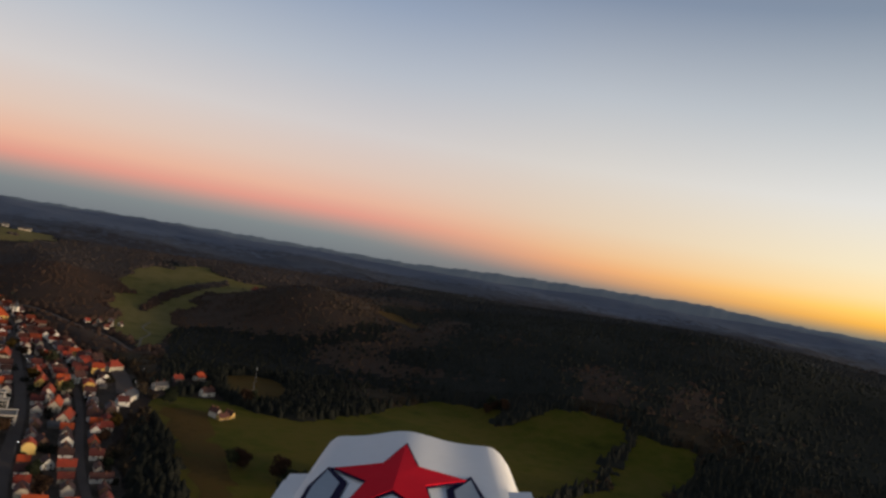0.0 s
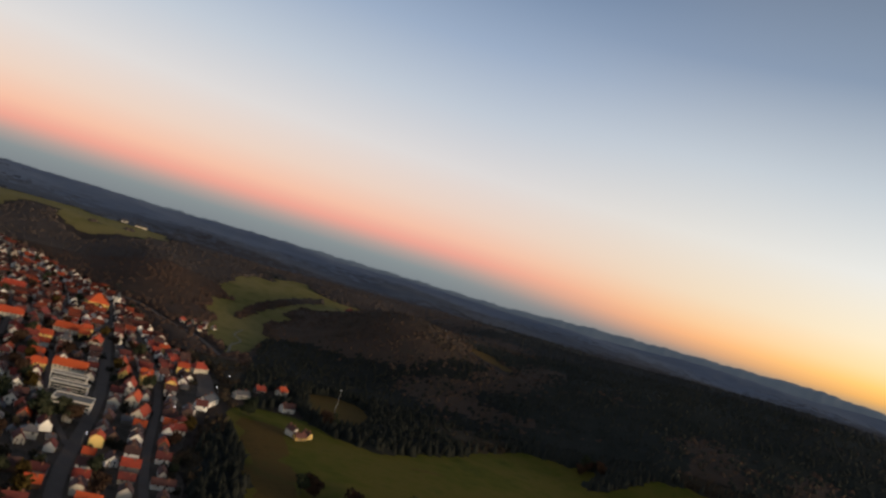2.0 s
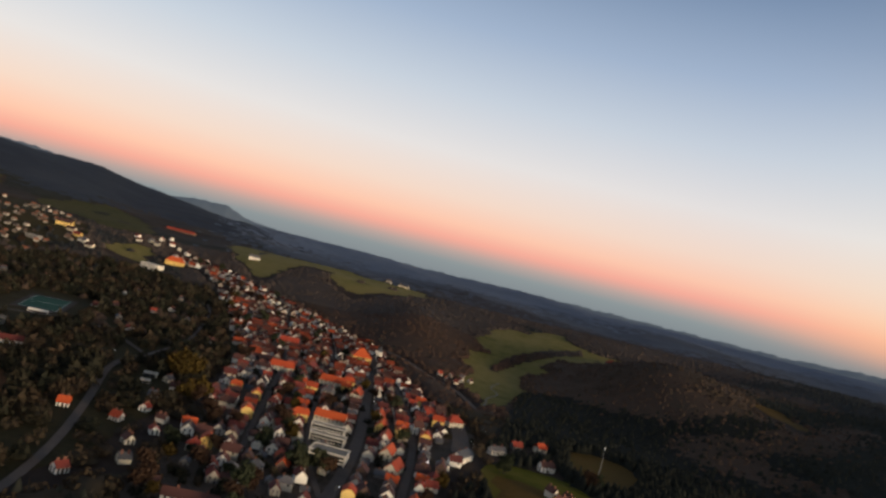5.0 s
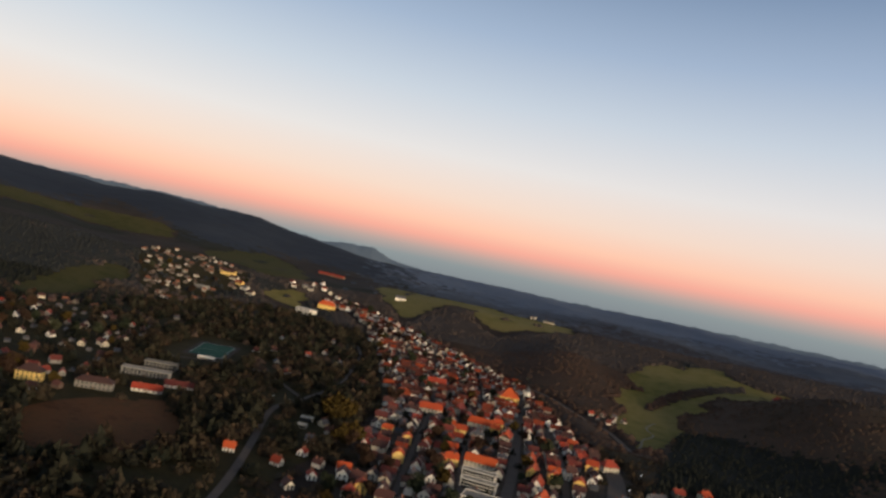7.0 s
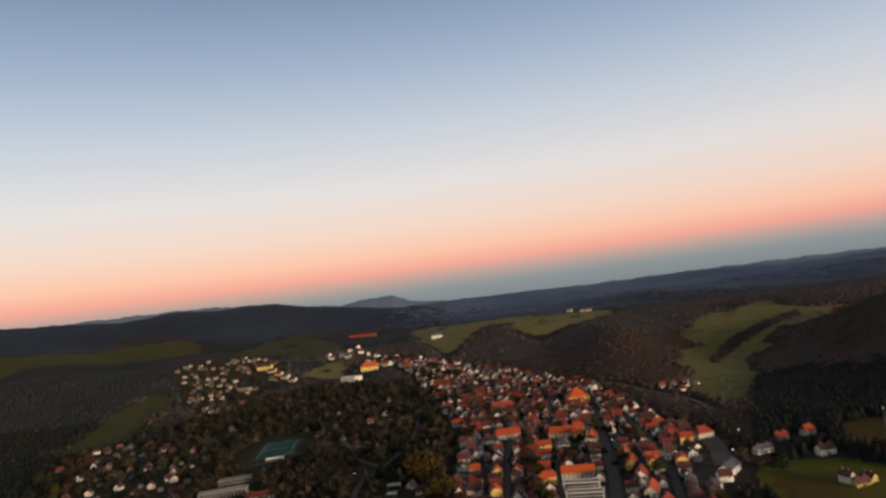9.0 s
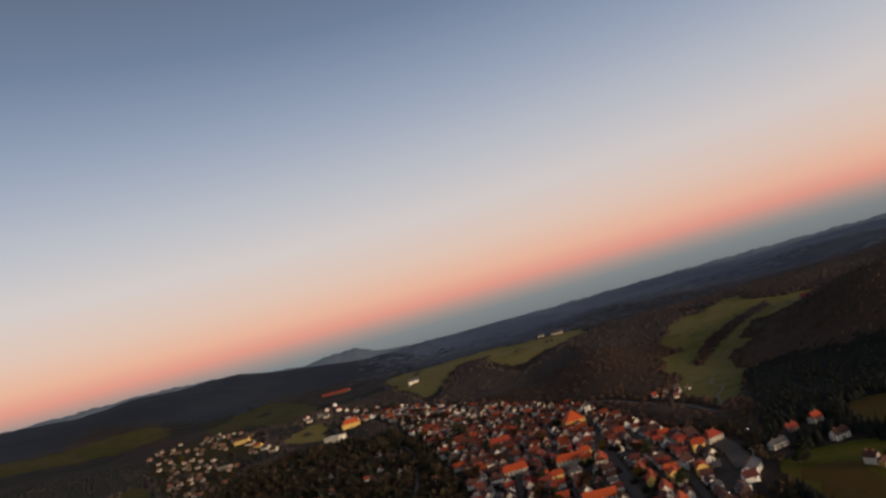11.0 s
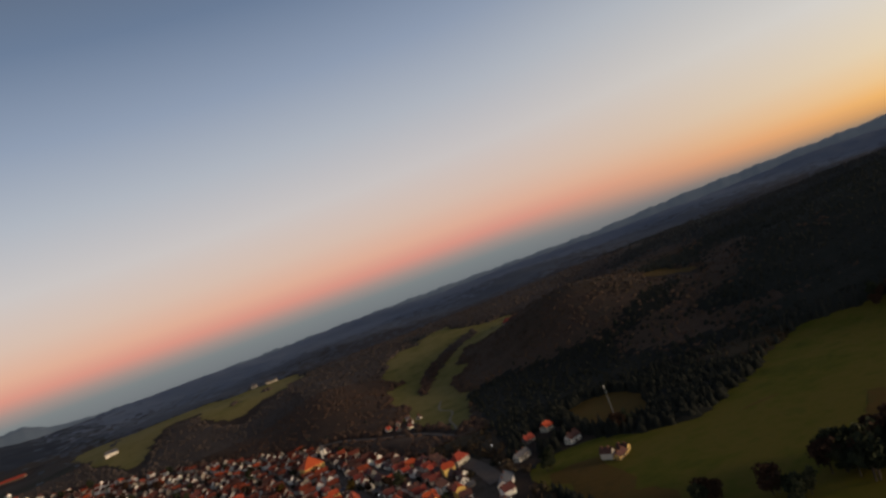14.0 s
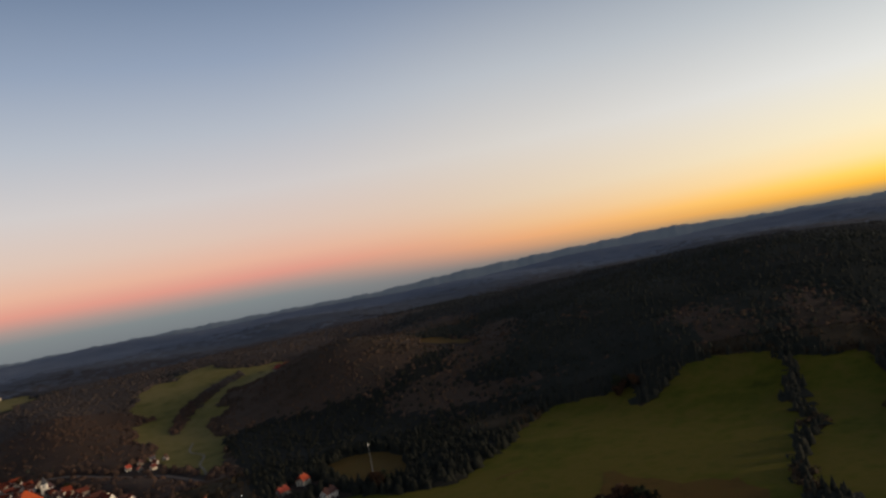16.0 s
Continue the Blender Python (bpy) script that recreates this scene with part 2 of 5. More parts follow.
M = {
    "ground": material("woodland_floor", [(0.030, 0.022, 0.018), (0.046, 0.032, 0.025), (0.060, 0.040, 0.029)], 60, fine=7),
    "garden": material("gardens", [(0.035, 0.028, 0.022), (0.065, 0.050, 0.036), (0.105, 0.076, 0.059), (0.062, 0.061, 0.036)], 22, fine=3),
    "lawn": material("dark_lawns", [(0.022, 0.020, 0.009), (0.038, 0.030, 0.013), (0.054, 0.040, 0.018), (0.034, 0.034, 0.011)], 24, fine=4),
    "meadow": material("meadow_grass", [(0.050, 0.053, 0.006), (0.088, 0.084, 0.009), (0.122, 0.094, 0.016), (0.074, 0.078, 0.009)], 110, fine=16, bump=0.1),
    # darker meadow colours: the western meadows' shade is put into the grass
    "shaded_meadow": material("shaded_meadow_grass", [(0.034, 0.035, 0.011), (0.053, 0.051, 0.016), (0.071, 0.061, 0.022), (0.046, 0.045, 0.014)], 110, fine=16, bump=0.1),
    "hay": material("dry_meadow_grass", [(0.096, 0.088, 0.022), (0.158, 0.134, 0.038), (0.210, 0.162, 0.056), (0.132, 0.116, 0.030)], 130, fine=22, bump=0.1),
    "brown": material("brown_grass", [(0.063, 0.031, 0.016), (0.135, 0.058, 0.025), (0.086, 0.049, 0.022)], 42, fine=6, bump=0.1),
    "rough": material("rough_pasture", [(0.072, 0.048, 0.011), (0.110, 0.062, 0.015), (0.086, 0.066, 0.014)], 40, fine=6, bump=0.1),
    "asphalt": material("asphalt", [(0.112, 0.086, 0.072), (0.150, 0.118, 0.098)], 16, fine=1.5),
    "path": material("gravel_path", [(0.16, 0.14, 0.10), (0.24, 0.21, 0.16)], 12, fine=1.2),
    "turf": material("artificial_turf", [(0.032, 0.082, 0.060), (0.042, 0.104, 0.076)], 20, fine=2),
    "court": material("dark_running_track", [(0.050, 0.040, 0.036), (0.075, 0.058, 0.050)], 10, fine=1),
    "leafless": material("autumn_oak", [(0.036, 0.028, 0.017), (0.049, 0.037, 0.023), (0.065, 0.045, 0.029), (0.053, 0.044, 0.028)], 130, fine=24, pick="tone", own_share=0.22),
    # the near oak's colours, lifted and bluer to paint haze over the hillside
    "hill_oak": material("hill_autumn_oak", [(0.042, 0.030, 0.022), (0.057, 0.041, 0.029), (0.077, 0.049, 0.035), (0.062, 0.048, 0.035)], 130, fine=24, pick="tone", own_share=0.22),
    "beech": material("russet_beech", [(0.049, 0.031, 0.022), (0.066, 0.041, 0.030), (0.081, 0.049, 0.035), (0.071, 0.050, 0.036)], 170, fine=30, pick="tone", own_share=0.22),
    "conifer": material("spruce_needles", [(0.021, 0.023, 0.018), (0.029, 0.030, 0.024), (0.040, 0.039, 0.031)], 150, fine=26, pick="tone", own_share=0.25),
    # the spruce colours at about 0.7
    "dark_spruce": material("dark_spruce_needles", [(0.015, 0.016, 0.013), (0.021, 0.022, 0.017), (0.028, 0.028, 0.022)], 150, fine=26, pick="tone", own_share=0.25),
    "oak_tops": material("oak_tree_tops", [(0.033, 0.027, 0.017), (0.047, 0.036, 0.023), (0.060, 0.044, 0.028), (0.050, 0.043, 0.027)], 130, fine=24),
    # oak tops with the same painted haze, for the eastern hillside
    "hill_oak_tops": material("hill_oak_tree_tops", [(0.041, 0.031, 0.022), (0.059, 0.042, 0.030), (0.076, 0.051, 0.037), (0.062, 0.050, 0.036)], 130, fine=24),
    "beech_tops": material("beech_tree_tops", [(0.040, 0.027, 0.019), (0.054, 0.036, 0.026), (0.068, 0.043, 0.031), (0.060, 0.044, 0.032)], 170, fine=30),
    "spruce_tops": material("spruce_tops", [(0.020, 0.022, 0.017), (0.027, 0.028, 0.022), (0.037, 0.035, 0.028)], 150, fine=26),
    "dark_spruce_tops": material("dark_spruce_tops", [(0.014, 0.016, 0.012), (0.019, 0.019, 0.016), (0.026, 0.025, 0.019)], 150, fine=26),
    "park_leaf": material("park_leaves", [(0.013, 0.016, 0.012), (0.025, 0.024, 0.016), (0.033, 0.029, 0.019), (0.052, 0.035, 0.023), (0.026, 0.029, 0.019)], 60, fine=5, pick="tone", own_share=0.6),
    # oak and spruce of the upper ring, greyed and lightened to paint in haze
    "hazed_oak": material("hazed_oak", [(0.052, 0.041, 0.035), (0.068, 0.052, 0.044), (0.086, 0.064, 0.053)], 140, fine=30, pick="tone", own_share=0.2),
    "hazed_oak_tops": material("hazed_oak_tops", [(0.048, 0.038, 0.033), (0.062, 0.048, 0.041), (0.078, 0.058, 0.049)], 140, fine=30),
    "hazed_spruce": material("hazed_spruce", [(0.027, 0.028, 0.027), (0.035, 0.036, 0.034), (0.045, 0.044, 0.042)], 150, fine=30, pick="tone", own_share=0.2),
    "hazed_spruce_tops": material("hazed_spruce_tops", [(0.026, 0.027, 0.026), (0.034, 0.035, 0.033), (0.044, 0.043, 0.041)], 150, fine=30),
    # distant woods in steps: haze put into the colours, bluer and paler farther off
    "thin_haze_wood": material("thin_haze_wood", [(0.034, 0.031, 0.035), (0.045, 0.041, 0.046), (0.058, 0.052, 0.058)], 240, fine=40, depth=0.7),
    "hazy_wood": material("mid_haze_wood", [(0.052, 0.058, 0.077), (0.068, 0.079, 0.104), (0.087, 0.099, 0.127)], 240, fine=40, depth=0.7),
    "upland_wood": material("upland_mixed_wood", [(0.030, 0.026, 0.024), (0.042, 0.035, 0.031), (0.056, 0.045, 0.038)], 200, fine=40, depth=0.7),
    "full_haze_wood": material("full_haze_wood", [(0.088, 0.109, 0.155), (0.106, 0.129, 0.180), (0.125, 0.148, 0.201)], 300, fine=60, depth=0.75),
    "ridge_haze_wood": material("ridge_haze_wood", [(0.026, 0.031, 0.044), (0.033, 0.039, 0.053), (0.042, 0.048, 0.062)], 300, fine=60, depth=0.75),

    "leaf_gold": material("gold_leaves", [(0.050, 0.034, 0.010), (0.070, 0.046, 0.012)], 3, fine=0.7, pick="thing"),
    "leaf_brown": material("brown_leaves", [(0.030, 0.020, 0.014), (0.048, 0.028, 0.019), (0.062, 0.036, 0.022)], 3, fine=0.7, pick="thing"),
    "leaf_green": material("green_leaves", [(0.018, 0.022, 0.014), (0.034, 0.040, 0.023), (0.052, 0.052, 0.029)], 3, fine=0.7, pick="thing"),
    "bark": material("bark", [(0.05, 0.04, 0.03), (0.10, 0.08, 0.06)], 1.5, fine=0.2),
    "tile_orange": material("orange_roof_tiles", [(0.24, 0.034, 0.012), (0.40, 0.056, 0.014), (0.54, 0.090, 0.018)], 3, fine=0.5, rough=0.75, pick="thing"),
    "tile_red": material("red_roof_tiles", [(0.075, 0.020, 0.017), (0.120, 0.024, 0.017), (0.200, 0.030, 0.017), (0.38, 0.048, 0.018)], 3, fine=0.5, rough=0.75, pick="thing"),
    "tile_brown": material("brown_roof_tiles", [(0.048, 0.024, 0.020), (0.075, 0.030, 0.023), (0.11, 0.040, 0.030)], 3, fine=0.5, rough=0.75, pick="thing"),
    "slate": material("slate_roof", [(0.050, 0.050, 0.056), (0.085, 0.082, 0.088), (0.13, 0.115, 0.115)], 3, fine=0.5, rough=0.6, pick="thing"),
    "white": material("white_render", [(0.58, 0.51, 0.41), (0.80, 0.73, 0.62), (0.88, 0.84, 0.76)], 5, fine=0.6, pick="thing"),
    "cream": material("cream_render", [(0.52, 0.44, 0.32), (0.70, 0.62, 0.48)], 5, fine=0.6, pick="thing"),
    "yellow": material("yellow_render", [(0.70, 0.46, 0.13), (0.82, 0.58, 0.20)], 5, fine=0.6, pick="thing"),
    "grey": material("grey_render", [(0.16, 0.145, 0.125), (0.32, 0.29, 0.255)], 5, fine=0.6, pick="thing"),
    "boards": material("dark_wood_cladding", [(0.07, 0.045, 0.035), (0.16, 0.10, 0.075)], 4, fine=0.4, pick="thing"),
    "brick": material("chimney_brick", [(0.16, 0.07, 0.05), (0.26, 0.12, 0.08)], 1, fine=0.2, pick="thing"),
    "glass": material("window_glass", [(0.020, 0.022, 0.026), (0.05, 0.055, 0.06)], 2, rough=0.12, pick="thing"),
    "door": material("painted_wood", [(0.08, 0.05, 0.03), (0.16, 0.12, 0.08)], 1, pick="thing"),
    "steel": material("galvanised_steel", [(0.13, 0.13, 0.13), (0.19, 0.19, 0.19)], 1, rough=0.6, metal=0.2),
    "paint_line": material("white_line_paint", [(0.70, 0.70, 0.68), (0.80, 0.80, 0.78)], 1),
    # haze painted as blue-grey, lifted by a faint glow of the surface
    "haze": material("glowing_haze_hills", [(0.070, 0.085, 0.105), (0.086, 0.102, 0.120)], 500, fine=60, glow=0.5),
}

# ---- ground ----

HOME = (0.0, 60.0)          # the middle of the flight, seen from above
BEARING = [-180, -90, -60, -45, -30, -15, -5, 5, 12, 20, 27, 35, 45, 60, 75, 90, 180]
RISE_AT = [600, 700, 900, 1000, 1150, 1250, 1080, 1060, 1000, 900, 760, 680, 600, 560, 520, 500, 600]
HILL_Z = [30, 60, 95, 80, 55, 52, 60, 62, 60, 70, 74, 82, 88, 90, 70, 30, 30]
RIDGE_B = [-180, -90, -60, -45, -40, -33, -29, -22, -19, -13, -5, 30, 45, 60, 90, 180]
RIDGE_Z = [120, 200, 250, 244, 215, 186, 202, 181, 144, 106, 96, 92, 108, 112, 112, 120]


# wooded domes and a hollow behind one: x, y, half width, half length, rise
DOMES = ((440, 1125, 105, 150, 40), (85, 1330, 75, 180, 26), (570, 1400, 160, 130, -22), (700, 900, 150, 120, 16))


def smooth(a):
    a = np.clip(a, 0.0, 1.0)
    return a * a * (3 - 2 * a)


def height(x, y):
    """The height of the ground: a valley floor, hills round it, and a far ridge."""
    x, y = np.asarray(x, float), np.asarray(y, float)
    r, b = np.hypot(x - HOME[0], y - HOME[1]), np.degrees(np.arctan2(x - HOME[0], y - HOME[1]))
    at, hill, ridge = np.interp(b, BEARING, RISE_AT), np.interp(b, BEARING, HILL_Z), np.interp(b, RIDGE_B, RIDGE_Z)
    z = hill * smooth((r - at) / 650)
    z = z + (ridge - hill) * smooth((r - 1750) / 1300) - (ridge - 45) * smooth((r - 3100) / 1300)
    wave = np.sin(x / 97 + 1.3 * np.sin(y / 141)) * np.cos(y / 118 + 0.7) + 0.6 * np.sin((x + y) / 61 + 0.4)
    swell = np.sin(r / 210 + b / 7.0) * np.cos(b / 4.0 + 1.0)
    fold = np.sin(x / 140 + 0.8 * np.sin(y / 190) + 0.6) * np.sin(y / 185 + x / 400 + 0.4) * smooth((b - 24) / 10) * smooth((1750 - r) / 300)
    z = z + 20 * fold * smooth((r - at - 40) / 250)
    for cx, cy, wide, long, rise in DOMES:
        z = z + rise * np.exp(-((x - cx) / wide) ** 2 - ((y - cy) / long) ** 2)
    return z + 2.2 * wave * smooth((r - at + 60) / 400) + 11 * swell * smooth((r - 1500) / 700)




def mesh_of(name, verts, faces, mat=None, soft=False):
    """A mesh from arrays of places and of triangles or quads of one size."""
    verts, faces = np.asarray(verts, np.float32), np.asarray(faces, np.int32)
    me = bpy.data.meshes.new(name)
    me.vertices.add(len(verts))
    me.vertices.foreach_set("co", verts.ravel())
    me.loops.add(faces.size)
    me.loops.foreach_set("vertex_index", faces.ravel())
    me.polygons.add(len(faces))
    me.polygons.foreach_set("loop_start", np.arange(0, faces.size, faces.shape[1], dtype=np.int32))
    me.polygons.foreach_set("use_smooth", np.full(len(faces), soft))
    me.update(calc_edges=True)
    me.validate()
    if mat:
        me.materials.append(mat)
    return me


def place(x, y):
    return float(height(x, y))


def make_ground():
    rings = np.concatenate([[2.0], 30 * 1.03 ** np.arange(0, 176)])
    rings = rings[rings < 5200]
    turn = np.radians(np.arange(0, 360, 1.0))
    r, a = np.meshgrid(rings, turn, indexing="ij")
    x, y = HOME[0] + r * np.sin(a), HOME[1] + r * np.cos(a)
    n = len(turn)
    i, j = np.meshgrid(np.arange(len(rings) - 1), np.arange(n), indexing="ij")
    k = (j + 1) % n
    quads = np.stack([i * n + j, i * n + k, (i + 1) * n + k, (i + 1) * n + j], -1).reshape(-1, 4)[:, ::-1]
    me = mesh_of("ground", np.stack([x, y, height(x, y)], -1).reshape(-1, 3), quads, M["ground"], True)
    return tagged(new("ground", me), "dark woodland floor of hills and a valley", "ground", kind="structure")


make_ground()


def rounded(points, times=2):
    p = np.asarray(points, float)
    for _ in range(times):
        q = np.roll(p, -1, 0)
        p = np.stack([0.75 * p + 0.25 * q, 0.25 * p + 0.75 * q], 1).reshape(-1, 2)
    return p


def inside(poly, x, y):
    hit = np.zeros(np.shape(x), bool)
    for (ax, ay), (bx, by) in zip(poly, np.roll(poly, -1, 0)):
        cross = (ay > y) != (by > y)
        hit ^= cross & (x < (bx - ax) * (y - ay) / (by - ay + 1e-9) + ax)
    return hit


def sheet(name, points, mat, label, category, lift=0.5, step=14.0, soft=2, ragged=3.0):
    """A patch of the ground with an outline of its own, laid just over the ground."""
    poly = rounded(points, soft)
    if ragged:
        long = []
        for a, b in zip(poly, np.roll(poly, -1, 0)):
            n = max(1, int(np.hypot(*(b - a)) / 9))
            long += [a + (b - a) * k / n for k in range(n)]
        poly = np.array([[px + ragged * (noise.noise((px / 17, py / 17, 1.0)) + 1.6 * noise.noise((px / 70, py / 70, 3.0))),
                          py + ragged * (noise.noise((px / 17, py / 17, 7.0)) + 1.6 * noise.noise((px / 70, py / 70, 9.0)))] for px, py in long])
    lo, hi = poly.min(0), poly.max(0)
    gx, gy = np.meshgrid(np.arange(lo[0], hi[0], step), np.arange(lo[1], hi[1], step))
    keep = inside(poly, gx, gy)
    every = [Vector(p) for p in poly] + [Vector(p) for p in np.stack([gx[keep], gy[keep]], -1)]
    n = len(poly)
    from mathutils.geometry import delaunay_2d_cdt
    verts, _, faces, *_ = delaunay_2d_cdt(every, [(k, (k + 1) % n) for k in range(n)], [], 1, 0.05)
    xy = np.array([tuple(v) for v in verts])
    z = height(xy[:, 0], xy[:, 1]) + lift
    me = bpy.data.meshes.new(name)
    me.from_pydata(np.column_stack([xy, z]).tolist(), [], [tuple(f) for f in faces])
    me.materials.append(mat)
    for p in me.polygons:
        p.use_smooth = True
    return tagged(new(name, me), label, category, kind="structure"), poly


def ribbon(name, points, width, mat, label, category, lift=0.75):
    """A road or path along a line of points, as wide as given, on the ground."""
    p = np.asarray(points, float)
    for _ in range(3):
        q = np.stack([0.75 * p[:-1] + 0.25 * p[1:], 0.25 * p[:-1] + 0.75 * p[1:]], 1).reshape(-1, 2)
        p = np.concatenate([p[:1], q, p[-1:]])
    way = np.gradient(p, axis=0)
    way /= np.linalg.norm(way, axis=1)[:, None] + 1e-9
    side = np.stack([-way[:, 1], way[:, 0]], -1) * width / 2
    verts, faces = [], []
    for c, s in zip(p, side):
        for e in (-1.0, 0.0, 1.0):
            x, y = c + s * e
            verts.append((x, y, place(x, y) + lift))
    for k in range(len(p) - 1):
        for e in (0, 1):
            a = 3 * k + e
            faces.append((a, a + 3, a + 4, a + 1)[::-1])
    me = mesh_of(name, verts, faces, mat, True)
    return tagged(new(name, me), label, category, kind="structure"), p


PARK = np.array([(-120, 380), (-95, 700), (-130, 1000), (-230, 1330), (-420, 1420), (-560, 1240), (-590, 1100), (-480, 1010), (-420, 960), (-360, 640), (-320, 500), (-200, 380)], float)  # open parkland between the town and the villas
UPLAND = []         # meadows high on the slopes
OPEN = []           # outlines that carry no forest
SKI_TOP = np.array([(400, 1395), (470, 1425), (492, 1398), (447, 1345), (440, 1290), (397, 1275), (341, 1300)], float)  # its upper end by the inn
STRIP = np.array([(205, 1210), (254, 1300), (317, 1366), (395, 1427), (392, 1395), (312, 1322), (250, 1252), (208, 1180)], float)  # a belt of trees across the ski meadow
MEADOWS = (
    ("meadow_farm", [(-424, 2061), (-356, 2057), (-252, 1977), (-147, 1972), (-31, 1938), (57, 1918), (138, 1818), (57, 1647), (-14, 1587), (-75, 1574), (-102, 1679), (-127, 1769), (-179, 1773), (-203, 1708), (-208, 1607), (-227, 1542), (-262, 1595), (-335, 1735)], "hay"),
    ("meadow_ski", [(250, 1494), (346, 1577), (401, 1540), (405, 1450), (470, 1425), (492, 1398), (447, 1345), (397, 1285), (341, 1300), (265, 1170), (209, 964), (146, 869), (158, 1082), (180, 1245), (205, 1394)], "hay"),
    ("meadow_northwest", [(-819, 1822), (-819, 1902), (-796, 2032), (-765, 2164), (-660, 2080), (-570, 1920), (-520, 1729), (-590, 1684), (-694, 1723)], "shaded_meadow"),
    ("meadow_pasture", [(-517, 1495), (-515, 1572), (-460, 1590), (-433, 1494), (-450, 1421)], "hay"),
    ("meadow_west", [(-670, 975), (-725, 1096), (-742, 1188), (-762, 1286), (-764, 1366), (-718, 1350), (-674, 1270), (-670, 1180), (-640, 1112), (-640, 1030)], "shaded_meadow"),
    ("meadow_far_west", [(-1394, 1560), (-1471, 1732), (-1378, 1820), (-1300, 1930), (-1197, 1990), (-1040, 2030), (-950, 1900), (-1046, 1850), (-1176, 1810), (-1250, 1730), (-1310, 1650), (-1200, 1470), (-1067, 1317), (-945, 1205), (-938, 1110), (-1010, 1090), (-1200, 1300)], "shaded_meadow"),
    ("meadow_villas", [(-455, 580), (-474, 635), (-478, 672), (-445, 650), (-410, 588), (-396, 541), (-425, 545)], "shaded_meadow"),
    ("meadow_brown", [(-288, 520), (-300, 566), (-278, 618), (-233, 656), (-204, 583), (-194, 519), (-218, 483), (-247, 482)], "brown"),
    ("meadow_east", [(127, 640), (151, 679), (205, 664), (232, 622), (258, 602), (299, 613), (344, 640), (390, 672), (432, 685), (462, 676), (490, 654), (506, 632), (482, 612), (456, 590), (487, 594), (529, 602), (560, 594), (582, 575), (590, 545), (592, 522), (527, 478), (428, 420), (347, 380), (250, 320), (180, 270), (100, 300), (112, 427), (132, 540)], "meadow"),
    ("meadow_fareast", [(590, 520), (594, 496), (604, 478), (630, 454), (570, 420), (500, 380), (443, 340), (380, 270), (300, 270), (340, 374), (425, 410), (495, 448), (545, 478), (572, 504)], "meadow"),
)
for name, points, kind in MEADOWS:
    _, poly = sheet(name, points, M[kind], "green meadow grass on the hillside" if kind.endswith("meadow") else "brown rough grassland" if kind == "brown" else "pale green mown meadow on the slope", "meadow", ragged=20.0 if kind == "brown" else 18.0 if points[0][1] > 1400 else 7.0)
    OPEN.append(poly)
    if points[0][1] > 930 and name != "meadow_ski":
        UPLAND.append(poly)

for name, points in (("rough_glade", [(548, 1075), (585, 1060), (606, 1010), (628, 1060), (620, 1140), (585, 1135)]), ("rough_clearing", [(216, 725), (224, 766), (264, 792), (290, 762), (282, 705), (250, 660), (222, 672)]), ("rough_patch", [(311, 507), (335, 477), (343, 420), (318, 377), (283, 361), (266, 406), (252, 442)]), ("rough_slope", [(141, 625), (172, 630), (178, 544), (147, 410), (118, 420), (128, 520)])):
    _, poly = sheet(name, points, M["rough"], "patch of brown rough grass in the meadow", "meadow", lift=0.62, ragged=14.0 if name != "rough_clearing" else 6.0)
    if name in ("rough_clearing", "rough_glade"):
        OPEN.append(poly)
    if name == "rough_glade":
        UPLAND.append(poly)
sheet("bare_track", [(275, 575), (290, 575), (307, 571), (307, 573.5), (290, 577.5), (276, 578)], M["rough"], "short bare track worn into the meadow", "path", lift=0.7, ragged=0.4, step=6)
TOWN = [(-60, 330), (-75, 435), (-75, 520), (-85, 650), (-100, 800), (-125, 920), (-215, 1250), (-300, 1480), (-420, 1560), (-410, 1610), (-330, 1570), (-235, 1459), (-177, 1400), (-115, 1336), (-67, 1270), (-25, 1215), (8, 1165), (40, 1095), (58, 1000), (74, 925), (90, 870), (106, 830), (124, 790), (138, 740), (112, 640), (92, 558), (82, 440), (75, 330)]
SPA = [(-290, 580), (-340, 690), (-375, 801), (-430, 960), (-487, 985), (-600, 1040), (-640, 930), (-600, 860), (-512, 691), (-418, 612), (-350, 575)]
VILLAGE = [(-528, 1238), (-573, 1600), (-690, 1700), (-860, 1800), (-900, 1650), (-725, 1377), (-600, 1200)]
# stands of trees on the open land: x, y, half width, half length
STANDS = ((-1190, 1900, 14, 20), (-1300, 1500, 20, 30), (-668, 1215, 14, 40), (-700, 1900, 18, 40), (-620, 1850, 10, 30),
          (-480, 1530, 6, 10), (-380, 1840, 22, 40), (-300, 1900, 8, 60), (30, 1760, 10, 30), (-40, 1700, 8, 20), (-262, 560, 7, 7), (-228, 610, 6, 6), (-225, 520, 7, 5),
          (478, 604, 9, 6))
# a hedge between the two eastern meadows
STANDS += tuple((px, py, 5, 5) for px, py in ((588, 522), (578, 511), (570, 503), (556, 491), (540, 479), (522, 468), (503, 457), (482, 446), (460, 435), (438, 425), (416, 414), (394, 402), (372, 393), (352, 386)))
sheet("park_ground", PARK, M["lawn"], "dark lawns and fallen leaves under the park trees", "ground", lift=0.35)
_, TOWN_EDGE = sheet("town_ground", TOWN, M["garden"], "dark gardens and yards between the town houses", "ground", lift=0.4)
_, SPA_EDGE = sheet("spa_ground", SPA, M["lawn"], "dark lawns and gardens of the villa quarter", "ground", lift=0.4)
_, VILLAGE_EDGE = sheet("village_ground", VILLAGE, M["lawn"], "gardens and yards of the upper village", "ground", lift=0.4)
OPEN += [TOWN_EDGE]

ROADS = []
